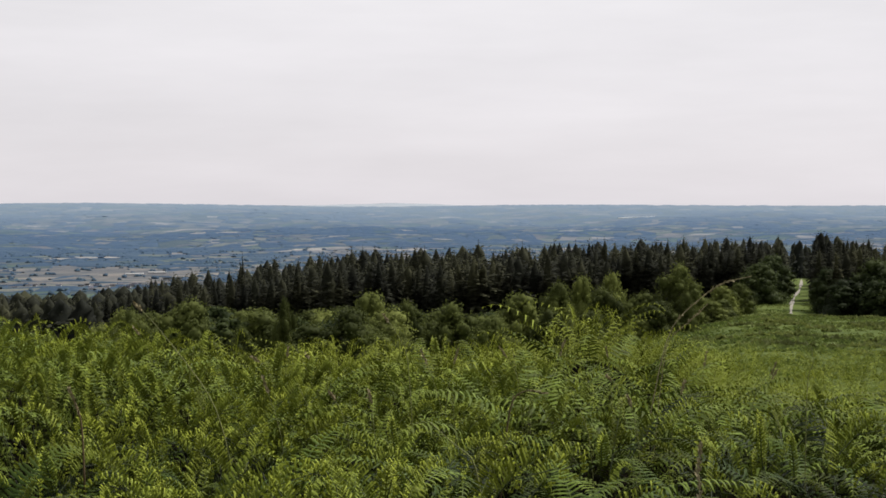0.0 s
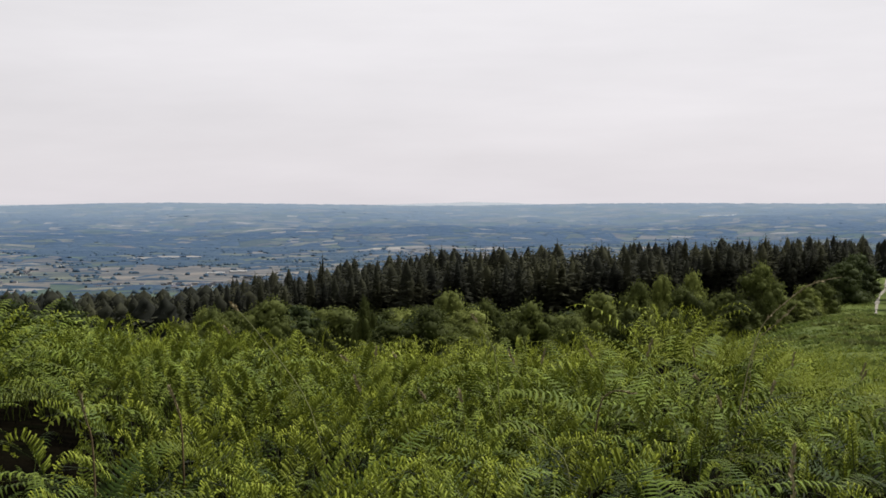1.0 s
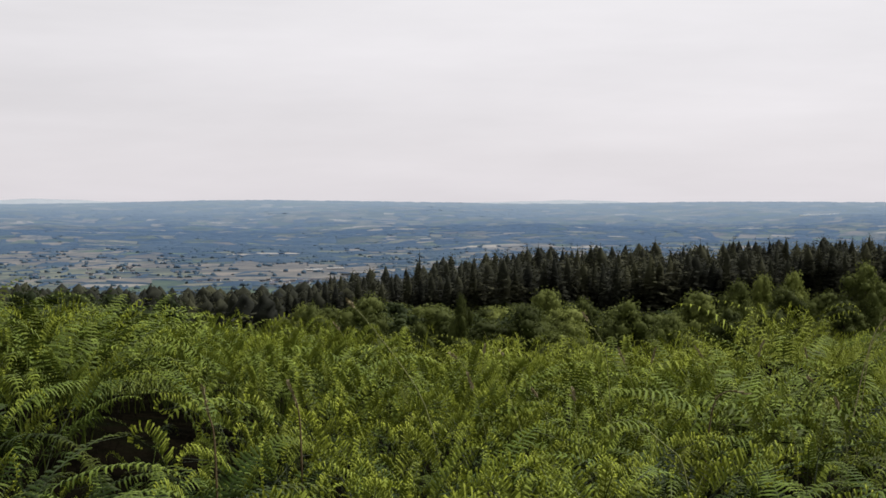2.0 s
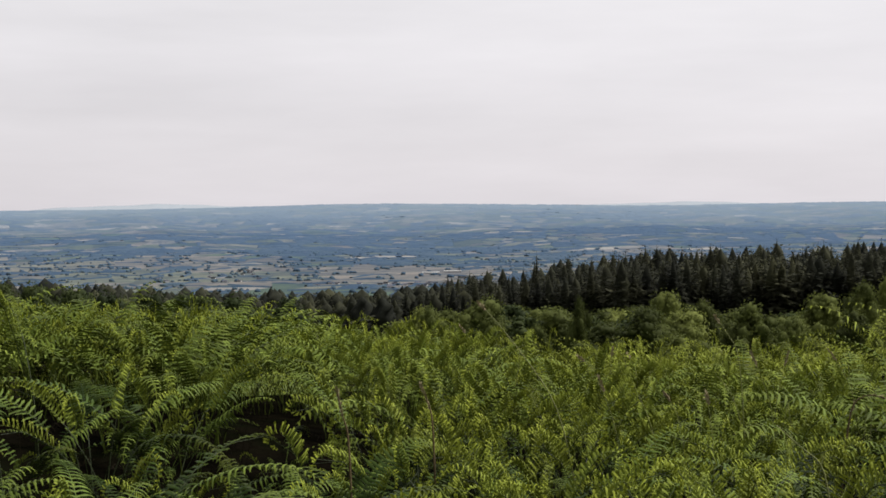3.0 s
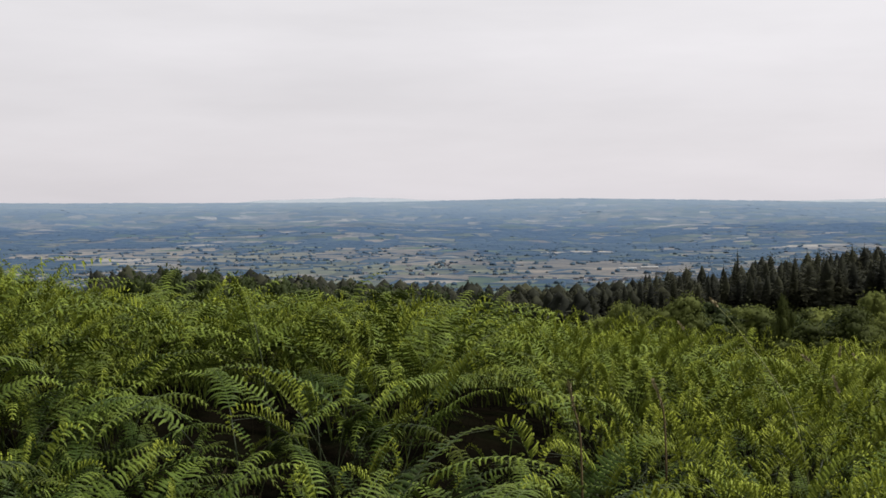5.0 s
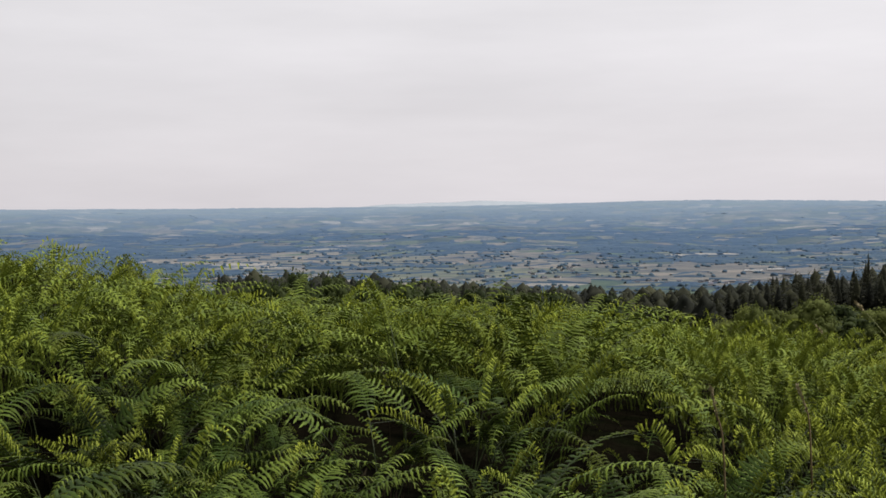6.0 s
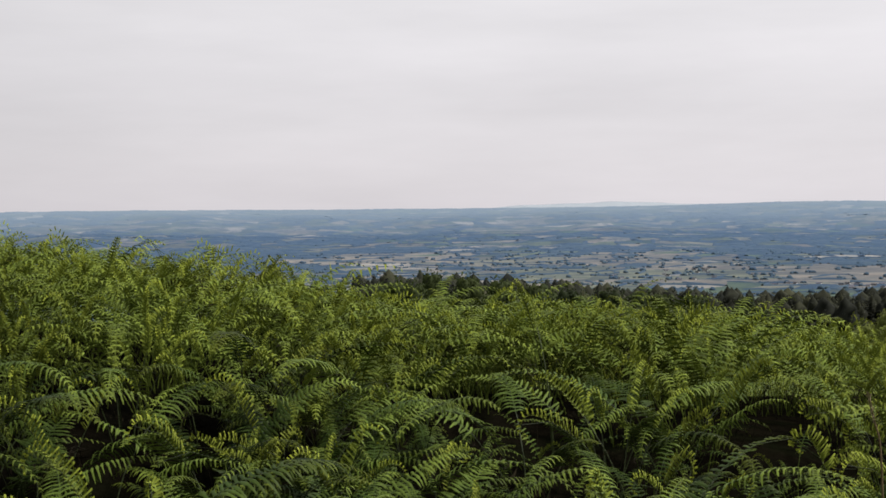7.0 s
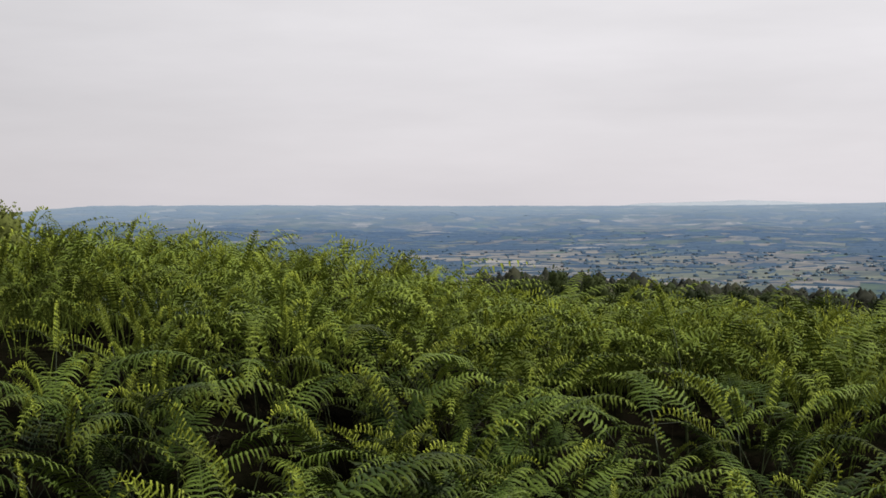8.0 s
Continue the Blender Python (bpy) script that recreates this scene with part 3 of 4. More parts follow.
def plant(ob, bearing, r, height, width=None, sink=0.15):
    """Set a unit tree on the land at a bearing and distance, with its height and width in metres."""
    x, y = polar(bearing, r)
    m = pose(float(x), float(y), float(ground(x, y)) - sink, 0, 0, float(rng.uniform(0, 360)))
    got = copy_thing(ob, m)
    got.scale = (width or height, width or height, height)
    return got


def forget(ob):
    for o in (*ob.children_recursive, ob):
        bpy.data.objects.remove(o)


TOPS_B = [-16, -13.5, -12, -11, -9, -5, 0, 5, 8, 10, 12, 14, 16, 18, 22, 26, 30, 33, 36, 38, 40]
TOPS_E = [-1.9, -1.55, -1.28, -1.22, -1.36, -1.46, -1.67, -1.83, -1.9, -2.2, -2.4, -2.75, -3.1, -3.35, -3.45, -3.3, -3.05, -2.85, -2.6, -2.62, -3.0]


def build_plantation():
    rand = np.random.default_rng(3)
    kinds = [conifer(rand, 1100, 0.060, 0.120, 0.08, 8), conifer(rand, 1100, 0.055, 0.105, 0.12, 10), conifer(rand, 1100, 0.065, 0.140, 0.05, 7),
             conifer(rand, 950, 0.050, 0.090, 0.10, 6), conifer(rand, 1100, 0.060, 0.125, 0.16, 13), conifer(rand, 1100, 0.065, 0.150, 0.06, 9)]
    low = [conifer_crown(rand, 130, 0.09, 0.06, 0.20, 8), conifer_crown(rand, 130, 0.08, 0.06, 0.17, 9), conifer_crown(rand, 130, 0.1, 0.04, 0.24, 10)]
    round_ = [conifer_crown(rand, 150, 0.12, 0.03, 0.36, 12.0), conifer_crown(rand, 150, 0.12, 0.03, 0.44, 10.0), conifer_crown(rand, 150, 0.1, 0.03, 0.3, 9.0)]
    spots, rest, leafy = [], [], []
    for row in range(7):
        b = -16.5 + rand.uniform(0, 0.5)
        while b < 39:
            r = (262 if b > -9.6 else 215) + row * 15 + rand.uniform(-7, 7) + 40 * smooth(14, 30, b)
            gap = -10.85 < b + 0.0 < -9.75
            if not gap:
                spots.append((b, r, row))
            b += rand.uniform(0.3, 0.72) * (1.0 if row < 4 else 1.3)
    for b, r, row in spots:
        x, y = polar(b, r)
        g = float(ground(x, y)) - EYE
        top = r * math.tan(math.radians(np.interp(b, TOPS_B, TOPS_E)))
        h = min(max(top - g, 8.5), 23) * (rand.uniform(0.8, 0.98) if row < 2 else rand.uniform(0.86, 1.07))
        if rand.random() < 0.95 * smooth(12.5, 21, b):
            leafy.append((x, y, g + EYE - 0.2, h * rand.uniform(0.9, 1.0)))
        elif row < 4:
            plant(kinds[rand.integers(0, 6)], b, r, h, h * rand.uniform(0.95, 1.5))
        else:
            rest.append((x, y, g + EYE - 0.2, h))
    for k in range(60):
        b, r = rand.uniform(-12.5, -8.5), rand.uniform(352, 420)
        x, y = polar(b, r)
        rest.append((x, y, float(ground(x, y)) - 0.3, rand.uniform(9, 12)))
    # woods that run on down the slope
    for k in range(640):
        b, r = rand.uniform(8, 41), rand.uniform(330, 640)
        x, y = polar(b, r)
        (rest if b < 13 else leafy).append((x, y, float(ground(x, y)) - 0.3, rand.uniform(9, 13)))
    rest, leafy = np.array(rest), np.array(leafy)
    v, f, _ = scatter(low, rest[:, :3], rand.uniform(0, 6.28, len(rest)), rest[:, 3])
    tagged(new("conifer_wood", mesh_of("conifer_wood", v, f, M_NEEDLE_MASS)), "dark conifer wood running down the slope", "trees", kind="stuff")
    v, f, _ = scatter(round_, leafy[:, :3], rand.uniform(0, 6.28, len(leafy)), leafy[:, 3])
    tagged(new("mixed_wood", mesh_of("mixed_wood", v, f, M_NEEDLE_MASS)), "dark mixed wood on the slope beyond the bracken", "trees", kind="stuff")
    # a dead-topped spire that stands out of the edge
    plant(kinds[3], 12.55, 268, 19.4, 8.0)
    for k in kinds:
        forget(k)


build_plantation()

# bearing, elevation of the top, spread in degrees, distance
BUSHES = [(14.8, -3.95, 3.0, 150), (12.6, -5.2, 1.6, 140), (10.8, -3.95, 1.3, 145), (17.0, -4.3, 2.2, 150), (17.4, -4.4, 2.0, 165), (9.6, -5.1, 1.9, 140), (7.35, -3.75, 2.7, 150),
          (5.8, -4.15, 1.9, 158), (3.9, -4.15, 3.0, 150), (2.2, -4.75, 2.0, 140), (1.0, -3.8, 2.8, 162), (-0.5, -3.25, 2.1, 172)]
COPSE = [(-1.5, -3.1, 1.7, 176), (-2.4, -3.55, 2.3, 160), (-2.7, -2.95, 1.7, 180), (-4.0, -3.75, 2.0, 150), (-5.5, -2.55, 2.3, 150),
         (-4.7, -4.1, 2.0, 146), (-7.2, -3.55, 1.6, 188), (-8.0, -3.45, 1.5, 205), (6.4, -5.1, 2.4, 138), (-0.3, -4.5, 2.3, 140), (-1.8, -4.6, 2.2, 142)]
SHADE = [(-9.2, -2.0, 1.5, 246), (-8.7, -2.3, 1.6, 232), (-12.2, -2.9, 1.7, 206), (-13.3, -2.1, 2.0, 208), (-14.2, -2.5, 2.1, 204),
         (-15.3, -2.2, 2.2, 202), (-14.6, -1.0, 1.2, 300), (-11.4, -2.5, 1.2, 214)]


def build_bushes():
    rand = np.random.default_rng(11)
    group = "bushes below the plantation"
    label = "leafy green broadleaf bush on the slope below the plantation"
    kinds = [broadleaf(rand, 46, 4600, "broadleaf_bush", M_LEAF, label, group, (0.08, 0.40)),
             broadleaf(rand, 52, 4600, "broadleaf_bush", M_LEAF, label, group, (0.06, 0.38)),
             broadleaf(rand, 40, 4600, "broadleaf_bush", M_LEAF, label, group, (0.10, 0.42)),
             broadleaf(rand, 60, 4600, "broadleaf_bush", M_LEAF, label, group, (0.05, 0.36))]
    dark = [broadleaf(rand, 50, 4600, "broadleaf_tree", M_LEAF_DARK, "dark broadleaf tree beside the meadow path", "trees by the path", (0.06, 0.38)),
            broadleaf(rand, 60, 4600, "broadleaf_tree", M_LEAF_DARK, "dark broadleaf tree beside the meadow path", "trees by the path", (0.05, 0.36))]
    light = [broadleaf(rand, 30, 1500, "broadleaf_bush", M_LEAF_DARK, label, group, (0.08, 0.40)),
             broadleaf(rand, 34, 1700, "broadleaf_bush", M_LEAF_DARK, label, group, (0.06, 0.38))]
    for rows, shapes in ((BUSHES, kinds), (COPSE, kinds), (SHADE, dark)):
        for b, e, spread, r in rows:
            x, y = polar(b, r)
            h = r * math.tan(math.radians(e + (0 if rows is SHADE else 0.28))) + EYE - float(ground(x, y))
            plant(shapes[rand.integers(0, len(shapes))], b, r, max(h, 2.5), r * math.radians(spread) * (1.25 if rows is SHADE else 0.86))
    for k in range(9):
        b, r = rand.uniform(-4.5, 19), rand.uniform(128, 172)
        x, y = polar(b, r)
        h = r * math.tan(math.radians(rand.uniform(-5.0, -4.15))) + EYE - float(ground(x, y))
        plant(kinds[rand.integers(0, 4)], b, r, max(h, 3.0), max(h, 3.0) * rand.uniform(0.9, 1.4))
    for k in range(16):
        b, r = rand.uniform(23, 36), rand.uniform(145, 185)
        x, y = polar(b, r)
        h = r * math.tan(math.radians(rand.uniform(-3.8, -3.35))) + EYE - float(ground(x, y))
        plant(light[1], b, r, h, h * rand.uniform(0.7, 1.0))
    # filling undergrowth along the foot of the plantation
    for k in range(70):
        b = rand.uniform(-8, 20)
        r = rand.uniform(150, 245)
        x, y = polar(b, r)
        h = max(3.0, r * math.tan(math.radians(rand.uniform(-4.9, -4.1))) + EYE - float(ground(x, y)))
        if not -11 < b < -9.6:
            plant(kinds[rand.integers(0, 4)] if k % 5 < 4 else light[k % 2], b, r, h, h * rand.uniform(0.9, 1.3))
    # round-headed trees over the crest of the bracken
    for b, e, spread, r in ((37.6, -2.6, 2.2, 120), (35.9, -2.45, 1.9, 125), (34.4, -2.65, 2.2, 130), (33.0, -2.8, 2.2, 128), (36.7, -2.75, 2.2, 118),
                            (31.6, -2.95, 2.2, 135), (30.2, -3.1, 2.2, 140), (28.6, -3.15, 2.2, 145)):
        x, y = polar(b, r)
        h = r * math.tan(math.radians(e)) + EYE - float(ground(x, y))
        plant(dark[rand.integers(0, 2)], b, r, h, r * math.radians(spread) * 1.25)
    for b, e, spread, r in ((59.9, 0.6, 4.2, 26), (58.0, -0.22, 1.3, 25), (57.1, -0.3, 1.3, 25.5)):
        x, y = polar(b, r)
        h = r * math.tan(math.radians(e)) + EYE - float(ground(x, y))
        plant(kinds[rand.integers(0, 4)], b, r, h, r * math.radians(spread) * 1.3)
    for b, e, spread, r in ((44.1, -1.5, 2.6, 24),):
        x, y = polar(b, r)
        h = r * math.tan(math.radians(e)) + EYE - float(ground(x, y))
        plant(kinds[2], b, r, h, r * math.radians(spread) * 1.2)
    for k in kinds + dark + light:
        forget(k)


build_bushes()

# ---------------------------------------------------------------- bracken
def weld(v, f, age):
    """Join corners that lie on one another, so that a frond hangs together."""
    v, age = np.array(v), np.array(age)
    _, first, back = np.unique(np.round(v, 5), axis=0, return_index=True, return_inverse=True)
    return v[first], back.ravel()[np.array(f)], age[first]


def frond(rand, pairs, lobes, arch, young=0.0, reach=0.22, stalk=0.42, curl=0.0):
    """One bracken frond of about unit height: a blade that arches over from its stalk, with paired pinnae that bow down from the rib; young ones stand and are still rolled up."""
    n = 40
    s = np.linspace(0, 1, n)
    theta = np.radians(6 + arch * s ** 1.25) + curl * np.clip(s - 0.86, 0, 1) / 0.14
    ds = 1.25 / (n - 1)
    sway = rand.uniform(-0.14, 0.14)
    line = np.cumsum(np.column_stack([np.sin(theta), sway * s, np.cos(theta)]) * ds, axis=0)
    line -= line[0]
    line *= 1.0 / line[:, 2].max()
    tang = np.gradient(line, axis=0)
    tang /= np.linalg.norm(tang, axis=1)[:, None]
    side = np.array([-0.08 * sway, -1.0, 0.0])
    twist = rand.uniform(-0.3, 0.3)
    bow = rand.uniform(0.2, 0.8)
    v, f, age = [], [], []
    last = None
    for k in range(pairs):
        u = (k + 0.3) / pairs
        at = (stalk + (1 - stalk) * u) * (n - 1)
        i = min(int(at), n - 2)
        root = line[i] + (line[i + 1] - line[i]) * (at - i)
        t = tang[i]
        b = side - t * (side @ t)
        b /= np.linalg.norm(b)
        up = np.cross(t, b)
        up *= -1 if up[2] < 0 else 1
        b = b + up * twist
        if last is not None:
            o = len(v)
            v += [last, root, root + b * 0.004, last + b * 0.004]
            f.append((o, o + 1, o + 2, o + 3))
            age += [0.35 * young + 0.5 * max(0.0, u - 0.5)] * 4
        last = root
        length = reach * ((1 - u) ** 0.75 + 0.05) * min(1.0, 0.55 + 2.4 * u) * rand.uniform(0.8, 1.12) * (1 - 0.45 * young)
        for sgn in (-1, 1):
            d = b * sgn + t * (rand.uniform(0.0, 0.35) + 0.5 * young * rand.random()) + up * (rand.uniform(0.1, 0.4) + 0.5 * young * rand.random())
            d /= np.linalg.norm(d)
            out = t - d * (t @ d)
            out /= np.linalg.norm(out)
            wide = (0.0060 + 0.026 * length) * (1.2, 1.8, 1.3)[min(lobes, 3) % 3] * (1 - 0.35 * young)
            q = np.linspace(0, 1, lobes + 1)
            droop = bow * rand.uniform(0.7, 1.3) * (1 - 1.5 * young)
            rib = root + np.outer(q * (1 - 0.28 * q) * length, d) - np.outer(droop * length * q ** 2, [0, 0, 1]) + np.outer(0.14 * length * q ** 2, t)
            w = wide * np.array([0.7 + 0.3 * min(1, x * 4) - 0.9 * x ** 2.6 for x in q])
            if young:
                rib = rib + np.outer(1.5 * young * length * np.clip(q - 0.4, 0, 1) ** 1.5, up * 0.8 - b * sgn * 1.3)
                w[-1] = wide * (0.8 if lobes > 2 else 0.3)
            w[1:-1] *= rand.uniform(0.85, 1.15, max(0, lobes - 1))
            if lobes > 2:
                w[1:-1:2] *= 0.6
            for a in range(lobes):
                o = len(v)
                y = min(1.0, 0.35 * young + max(0.0, u - 0.45) * (0.4 + 1.1 * young) + (0.08 + 0.3 * young) * a / lobes)
                if lobes > 2:
                    for z in (-1, 1):
                        o = len(v)
                        e0, e1 = (out * z - up * 0.35) * w[a], (out * z - up * 0.35) * w[a + 1]
                        v += [rib[a], rib[a] + e0, rib[a + 1] + e1, rib[a + 1]]
                        f.append((o, o + 1, o + 2, o + 3) if z * sgn > 0 else (o + 3, o + 2, o + 1, o))
                        age += [y] * 4
                else:
                    v += [rib[a] - out * w[a], rib[a] + out * w[a], rib[a + 1] + out * w[a + 1], rib[a + 1] - out * w[a + 1]]
                    f.append((o, o + 1, o + 2, o + 3) if sgn > 0 else (o + 3, o + 2, o + 1, o))
                    age += [y] * 4
    keep = line[::6] if pairs > 11 else line[::10]
    stalk_piece = tube(keep, np.linspace(0.0055, 0.0016, len(keep)), 4 if pairs > 11 else 3)
    return weld(v, f, age), stalk_piece


def fern_plant(rand, count, unfurling, broad):
    plant_ = new("bracken_fern")
    heading = rand.uniform(0, 6.28)
    for k in range(count):
        young = rand.uniform(0.45, 1.0) if rand.random() < unfurling else 0.0
        arch = rand.uniform(20, 80) if young else rand.uniform(75, 128)
        blade, stem = frond(rand, 20 if young else 27, 5, arch, young, reach=rand.uniform(0.13, 0.18) if young else rand.uniform(0.8, 1.15) * broad, stalk=rand.uniform(0.58, 0.72) if young else rand.uniform(0.36, 0.5), curl=rand.uniform(1.5, 4.2) if young else rand.uniform(0, 1.0))
        a = heading + 6.283 * (k + rand.uniform(-0.3, 0.3)) / count
        size = rand.uniform(0.7, 1.0) if not young else rand.uniform(0.86, 1.1)
        c, s = math.cos(a), math.sin(a)
        r = np.array([[c, -s, 0], [s, c, 0], [0, 0, 1]]) * size
        shift = np.array([c, s, 0]) * 0.05
        stalk = part("stalk", mesh_of("stalk", stem[0] @ r.T + shift, stem[1], M_STALK), plant_, "green stalk, darkened for the shade inside the clump")
        part("frond", mesh_of("frond", blade[0] @ r.T + shift, blade[1], M_FROND, blade[2]), stalk)
    return tagged(plant_, "green bracken fern with arching feathery fronds", "fern", "bracken on the hilltop")


def build_bracken():
    rand = np.random.default_rng(21)
    kinds = [fern_plant(rand, c, 0.42, 0.24) for c in (5, 6, 5, 5, 6, 5)]
    fresh = [fern_plant(rand, c, 0.6, 0.165) for c in (6, 7, 6, 6, 7, 6)]
    grown = [fern_plant(rand, c, 0.08, 0.24) for c in (5, 6, 5)]
    spots = []
    while len(spots) < 205:
        b, r = rand.uniform(-19, 63), math.sqrt(rand.uniform(4.6 ** 2, 10.6 ** 2))
        x, y = polar(b, r)
        hollow = (26 < b < 39 or b < -2) and r < 10.4
        gap = float(np.interp(b, [-3, 3, 22, 27, 37, 42], [-0.2, 0.08, 0.1, -0.3, -0.2, 0.0]))
        if (hollow and rand.random() < (0.95 if b > 20 or (b < -3 and r < 7.6) else 0.6)) or (float(waves(x, y, 0.55, 12)) > gap):
            continue
        if all((x - p[0]) ** 2 + (y - p[1]) ** 2 > 0.1 for p in spots):
            spots.append((x, y, b, r))
    for x, y, b, r in spots:
        size = FERN_HEIGHT * (1.0 + 0.27 * float(waves(x, y, 0.8, 9))) * rand.uniform(0.74, 1.08)
        big = 0.26 if b < 6 else 0.2
        size = min(size * (1 + big), 1.26 if b < 2 or 28 < b < 38 or r < 7.5 else 1.12)
        kind = grown[rand.integers(0, 3)] if (b < 3 or 24 < b < 40) and rand.random() < 0.7 else (kinds if rand.random() < smooth(18, 30, b) else fresh)[rand.integers(0, 6)]
        got = copy_thing(kind, pose(float(x), float(y), float(ground(x, y)) - 0.02 - big, rand.uniform(-6, 6), rand.uniform(-6, 6), rand.uniform(0, 360)))
        got.scale = (size, size, size)
    # one tall shoot that stands out of the rest
    tall = fern_plant(np.random.default_rng(5), 2, 1.0, 0.2)
    tip = max((tuple(p.co) for o in tall.children_recursive for p in o.data.vertices), key=lambda q: q[2])
    x, y = -6.20 - 1.4 * tip[0], 8.42 - 1.4 * tip[1]
    got = copy_thing(tall, pose(x, y, float(ground(x, y)) - 0.02))
    got.scale = (1.4, 1.4, (1.50 - float(ground(x, y))) / tip[2])
    tagged(got, "tall young bracken shoot with tightly curled tip", "fern", "bracken on the hilltop")
    for k in kinds + fresh + grown + [tall]:
        forget(k)

    def bed(name, detail, total, b0, b1, r0, r1, low, high, label, mat=M_FROND_MASS, fresh=0.0, broad=0.16, unfurling=0.34):
        pieces = []
        for k in range(12):
            young = rand.uniform(0.4, 0.9) if k < 12 * unfurling else 0.0
            blade, stem = frond(rand, detail[0], detail[1], rand.uniform(25, 80) if young else rand.uniform(72, 128), young, rand.uniform(0.12, 0.17) if young else rand.uniform(0.8, 1.15) * broad,
                                rand.uniform(0.6, 0.74) if young else rand.uniform(0.36, 0.5), rand.uniform(1.5, 3.8) if young else 0.6)
            grow = rand.uniform(0.92, 1.02) if young else rand.uniform(0.82, 1.0)
            got = join([blade, stem])
            pieces.append((got[0] * grow, got[1], got[2]))
        # crowns of five fronds that spread from one root
        b, r = rand.uniform(b0, b1, total // 5), np.sqrt(rand.uniform(r0 ** 2, r1 ** 2, total // 5))
        crest = 26 - 12 * smooth(5, 32, b) + 4 * smooth(42, 58, b)
        x, y = polar(b, r)
        keep = (r < crest + 14 + 90 * (1 - smooth(-8, 4, b))) & ((rand.random(len(b)) < 26 / np.maximum(r, 26)) | (r0 > 20))
        keep &= ~((b < -5.0) & (r > 56 + 7 * waves(x, y, 4.0, 3)))
        if high > 0.8:
            hollow = (r < 11) & ((b < -2) | ((b > 26) & (b < 39))) & (rand.random(len(b)) < 0.7) & (r > 4.8)
            gap = np.interp(b, [-3, 3, 22, 27, 37, 42], [-0.1, 0.1, 0.1, -0.22, -0.15, 0.1]) + 0.9 * smooth(10, 12, r) * smooth(40, 46, b)
            keep &= ~hollow & ~((waves(x, y, 0.55, 12) > gap) & (r < crest - 2))
        b, r, x, y = b[keep], r[keep], x[keep], y[keep]
        big = np.where((r < 46) & (high > 0.8), np.where(b < 8, 0.26, 0.16), 0.0)
        size = FERN_HEIGHT * (1 + 0.24 * waves(x, y, 0.8, 9) * (0.3 + 0.7 * smooth(1, 5, crest[keep] - r))) * (1 + big)
        turn = np.repeat(rand.uniform(0, 6.28, len(b)), 5) + np.tile(np.arange(5) * 1.2566, len(b)) + rand.normal(0, 0.25, len(b) * 5)
        x, y = np.repeat(x, 5) + np.cos(turn) * 0.06, np.repeat(y, 5) + np.sin(turn) * 0.06
        size = np.repeat(size, 5) * rand.uniform(low, high, len(x))
        v, f, a = scatter(pieces, np.column_stack([x, y, ground(x, y) - 0.02 - np.repeat(big, 5)]), turn, size, 0.1)
        tagged(new(name, mesh_of(name, v, f, mat, np.minimum(a + fresh, 1.0))), label, "ferns", kind="stuff")

    # low dark bed that stands in for shade under the canopy
    bed("dead_bracken", (9, 1), 1700, -21, 65, 4.6, 19, 0.3, 0.75, "dark brown bracken underneath the green ferns, shade put into its colour", M_SHADE_BED)
    bed("bracken_slope", (20, 2), 1000, -19, 1, 10.0, 18, 0.8, 1.02, "full-grown green bracken above the meadow", fresh=0.1, broad=0.22, unfurling=0.2)
    bed("bracken_slope", (20, 2), 1350, 1, 24, 10.2, 18, 0.78, 1.0, "fresh green bracken with many curled young tips", fresh=0.12, unfurling=0.5)
    bed("bracken_slope", (20, 2), 850, 24, 40, 10.4, 18, 0.8, 0.98, "dense green bracken running up to the crest", fresh=0.1, broad=0.21)
    bed("bracken_slope", (20, 2), 1700, 40, 63, 10.2, 18, 0.66, 0.9, "dense green bracken high on the shoulder", fresh=0.12, broad=0.16)
    bed("bracken_round_about", (6, 1), 3600, 64, 340, 1.8, 16, 0.6, 0.95, "green bracken round about on the hilltop")
    bed("bracken_underfoot", (9, 1), 330, -22, 66, 1.8, 5.0, 0.4, 0.72, "low green bracken at the edge of a trampled spot")
    bed("bracken_crest", (11, 1), 15000, -20, 64, 13, 60, 0.7, 1.03, "dense green bracken along the crest of the hill", fresh=0.5)
    bed("bracken_shoulder", (8, 1), 9000, -21, -3, 20, 62, 0.7, 1.0, "green bracken on the shoulder above the meadow", fresh=0.4)
    bed("bracken_edge", (10, 1), 3000, -21, 1, 36, 84, 0.6, 1.0, "low green bracken thinning into the meadow", fresh=0.15)
    bed("bracken_hollow", (15, 2), 160, 24.5, 40, 5.2, 10.6, 0.34, 0.58, "low shaded bracken in the hollows between taller ferns", broad=0.22, unfurling=0.1)


build_bracken()


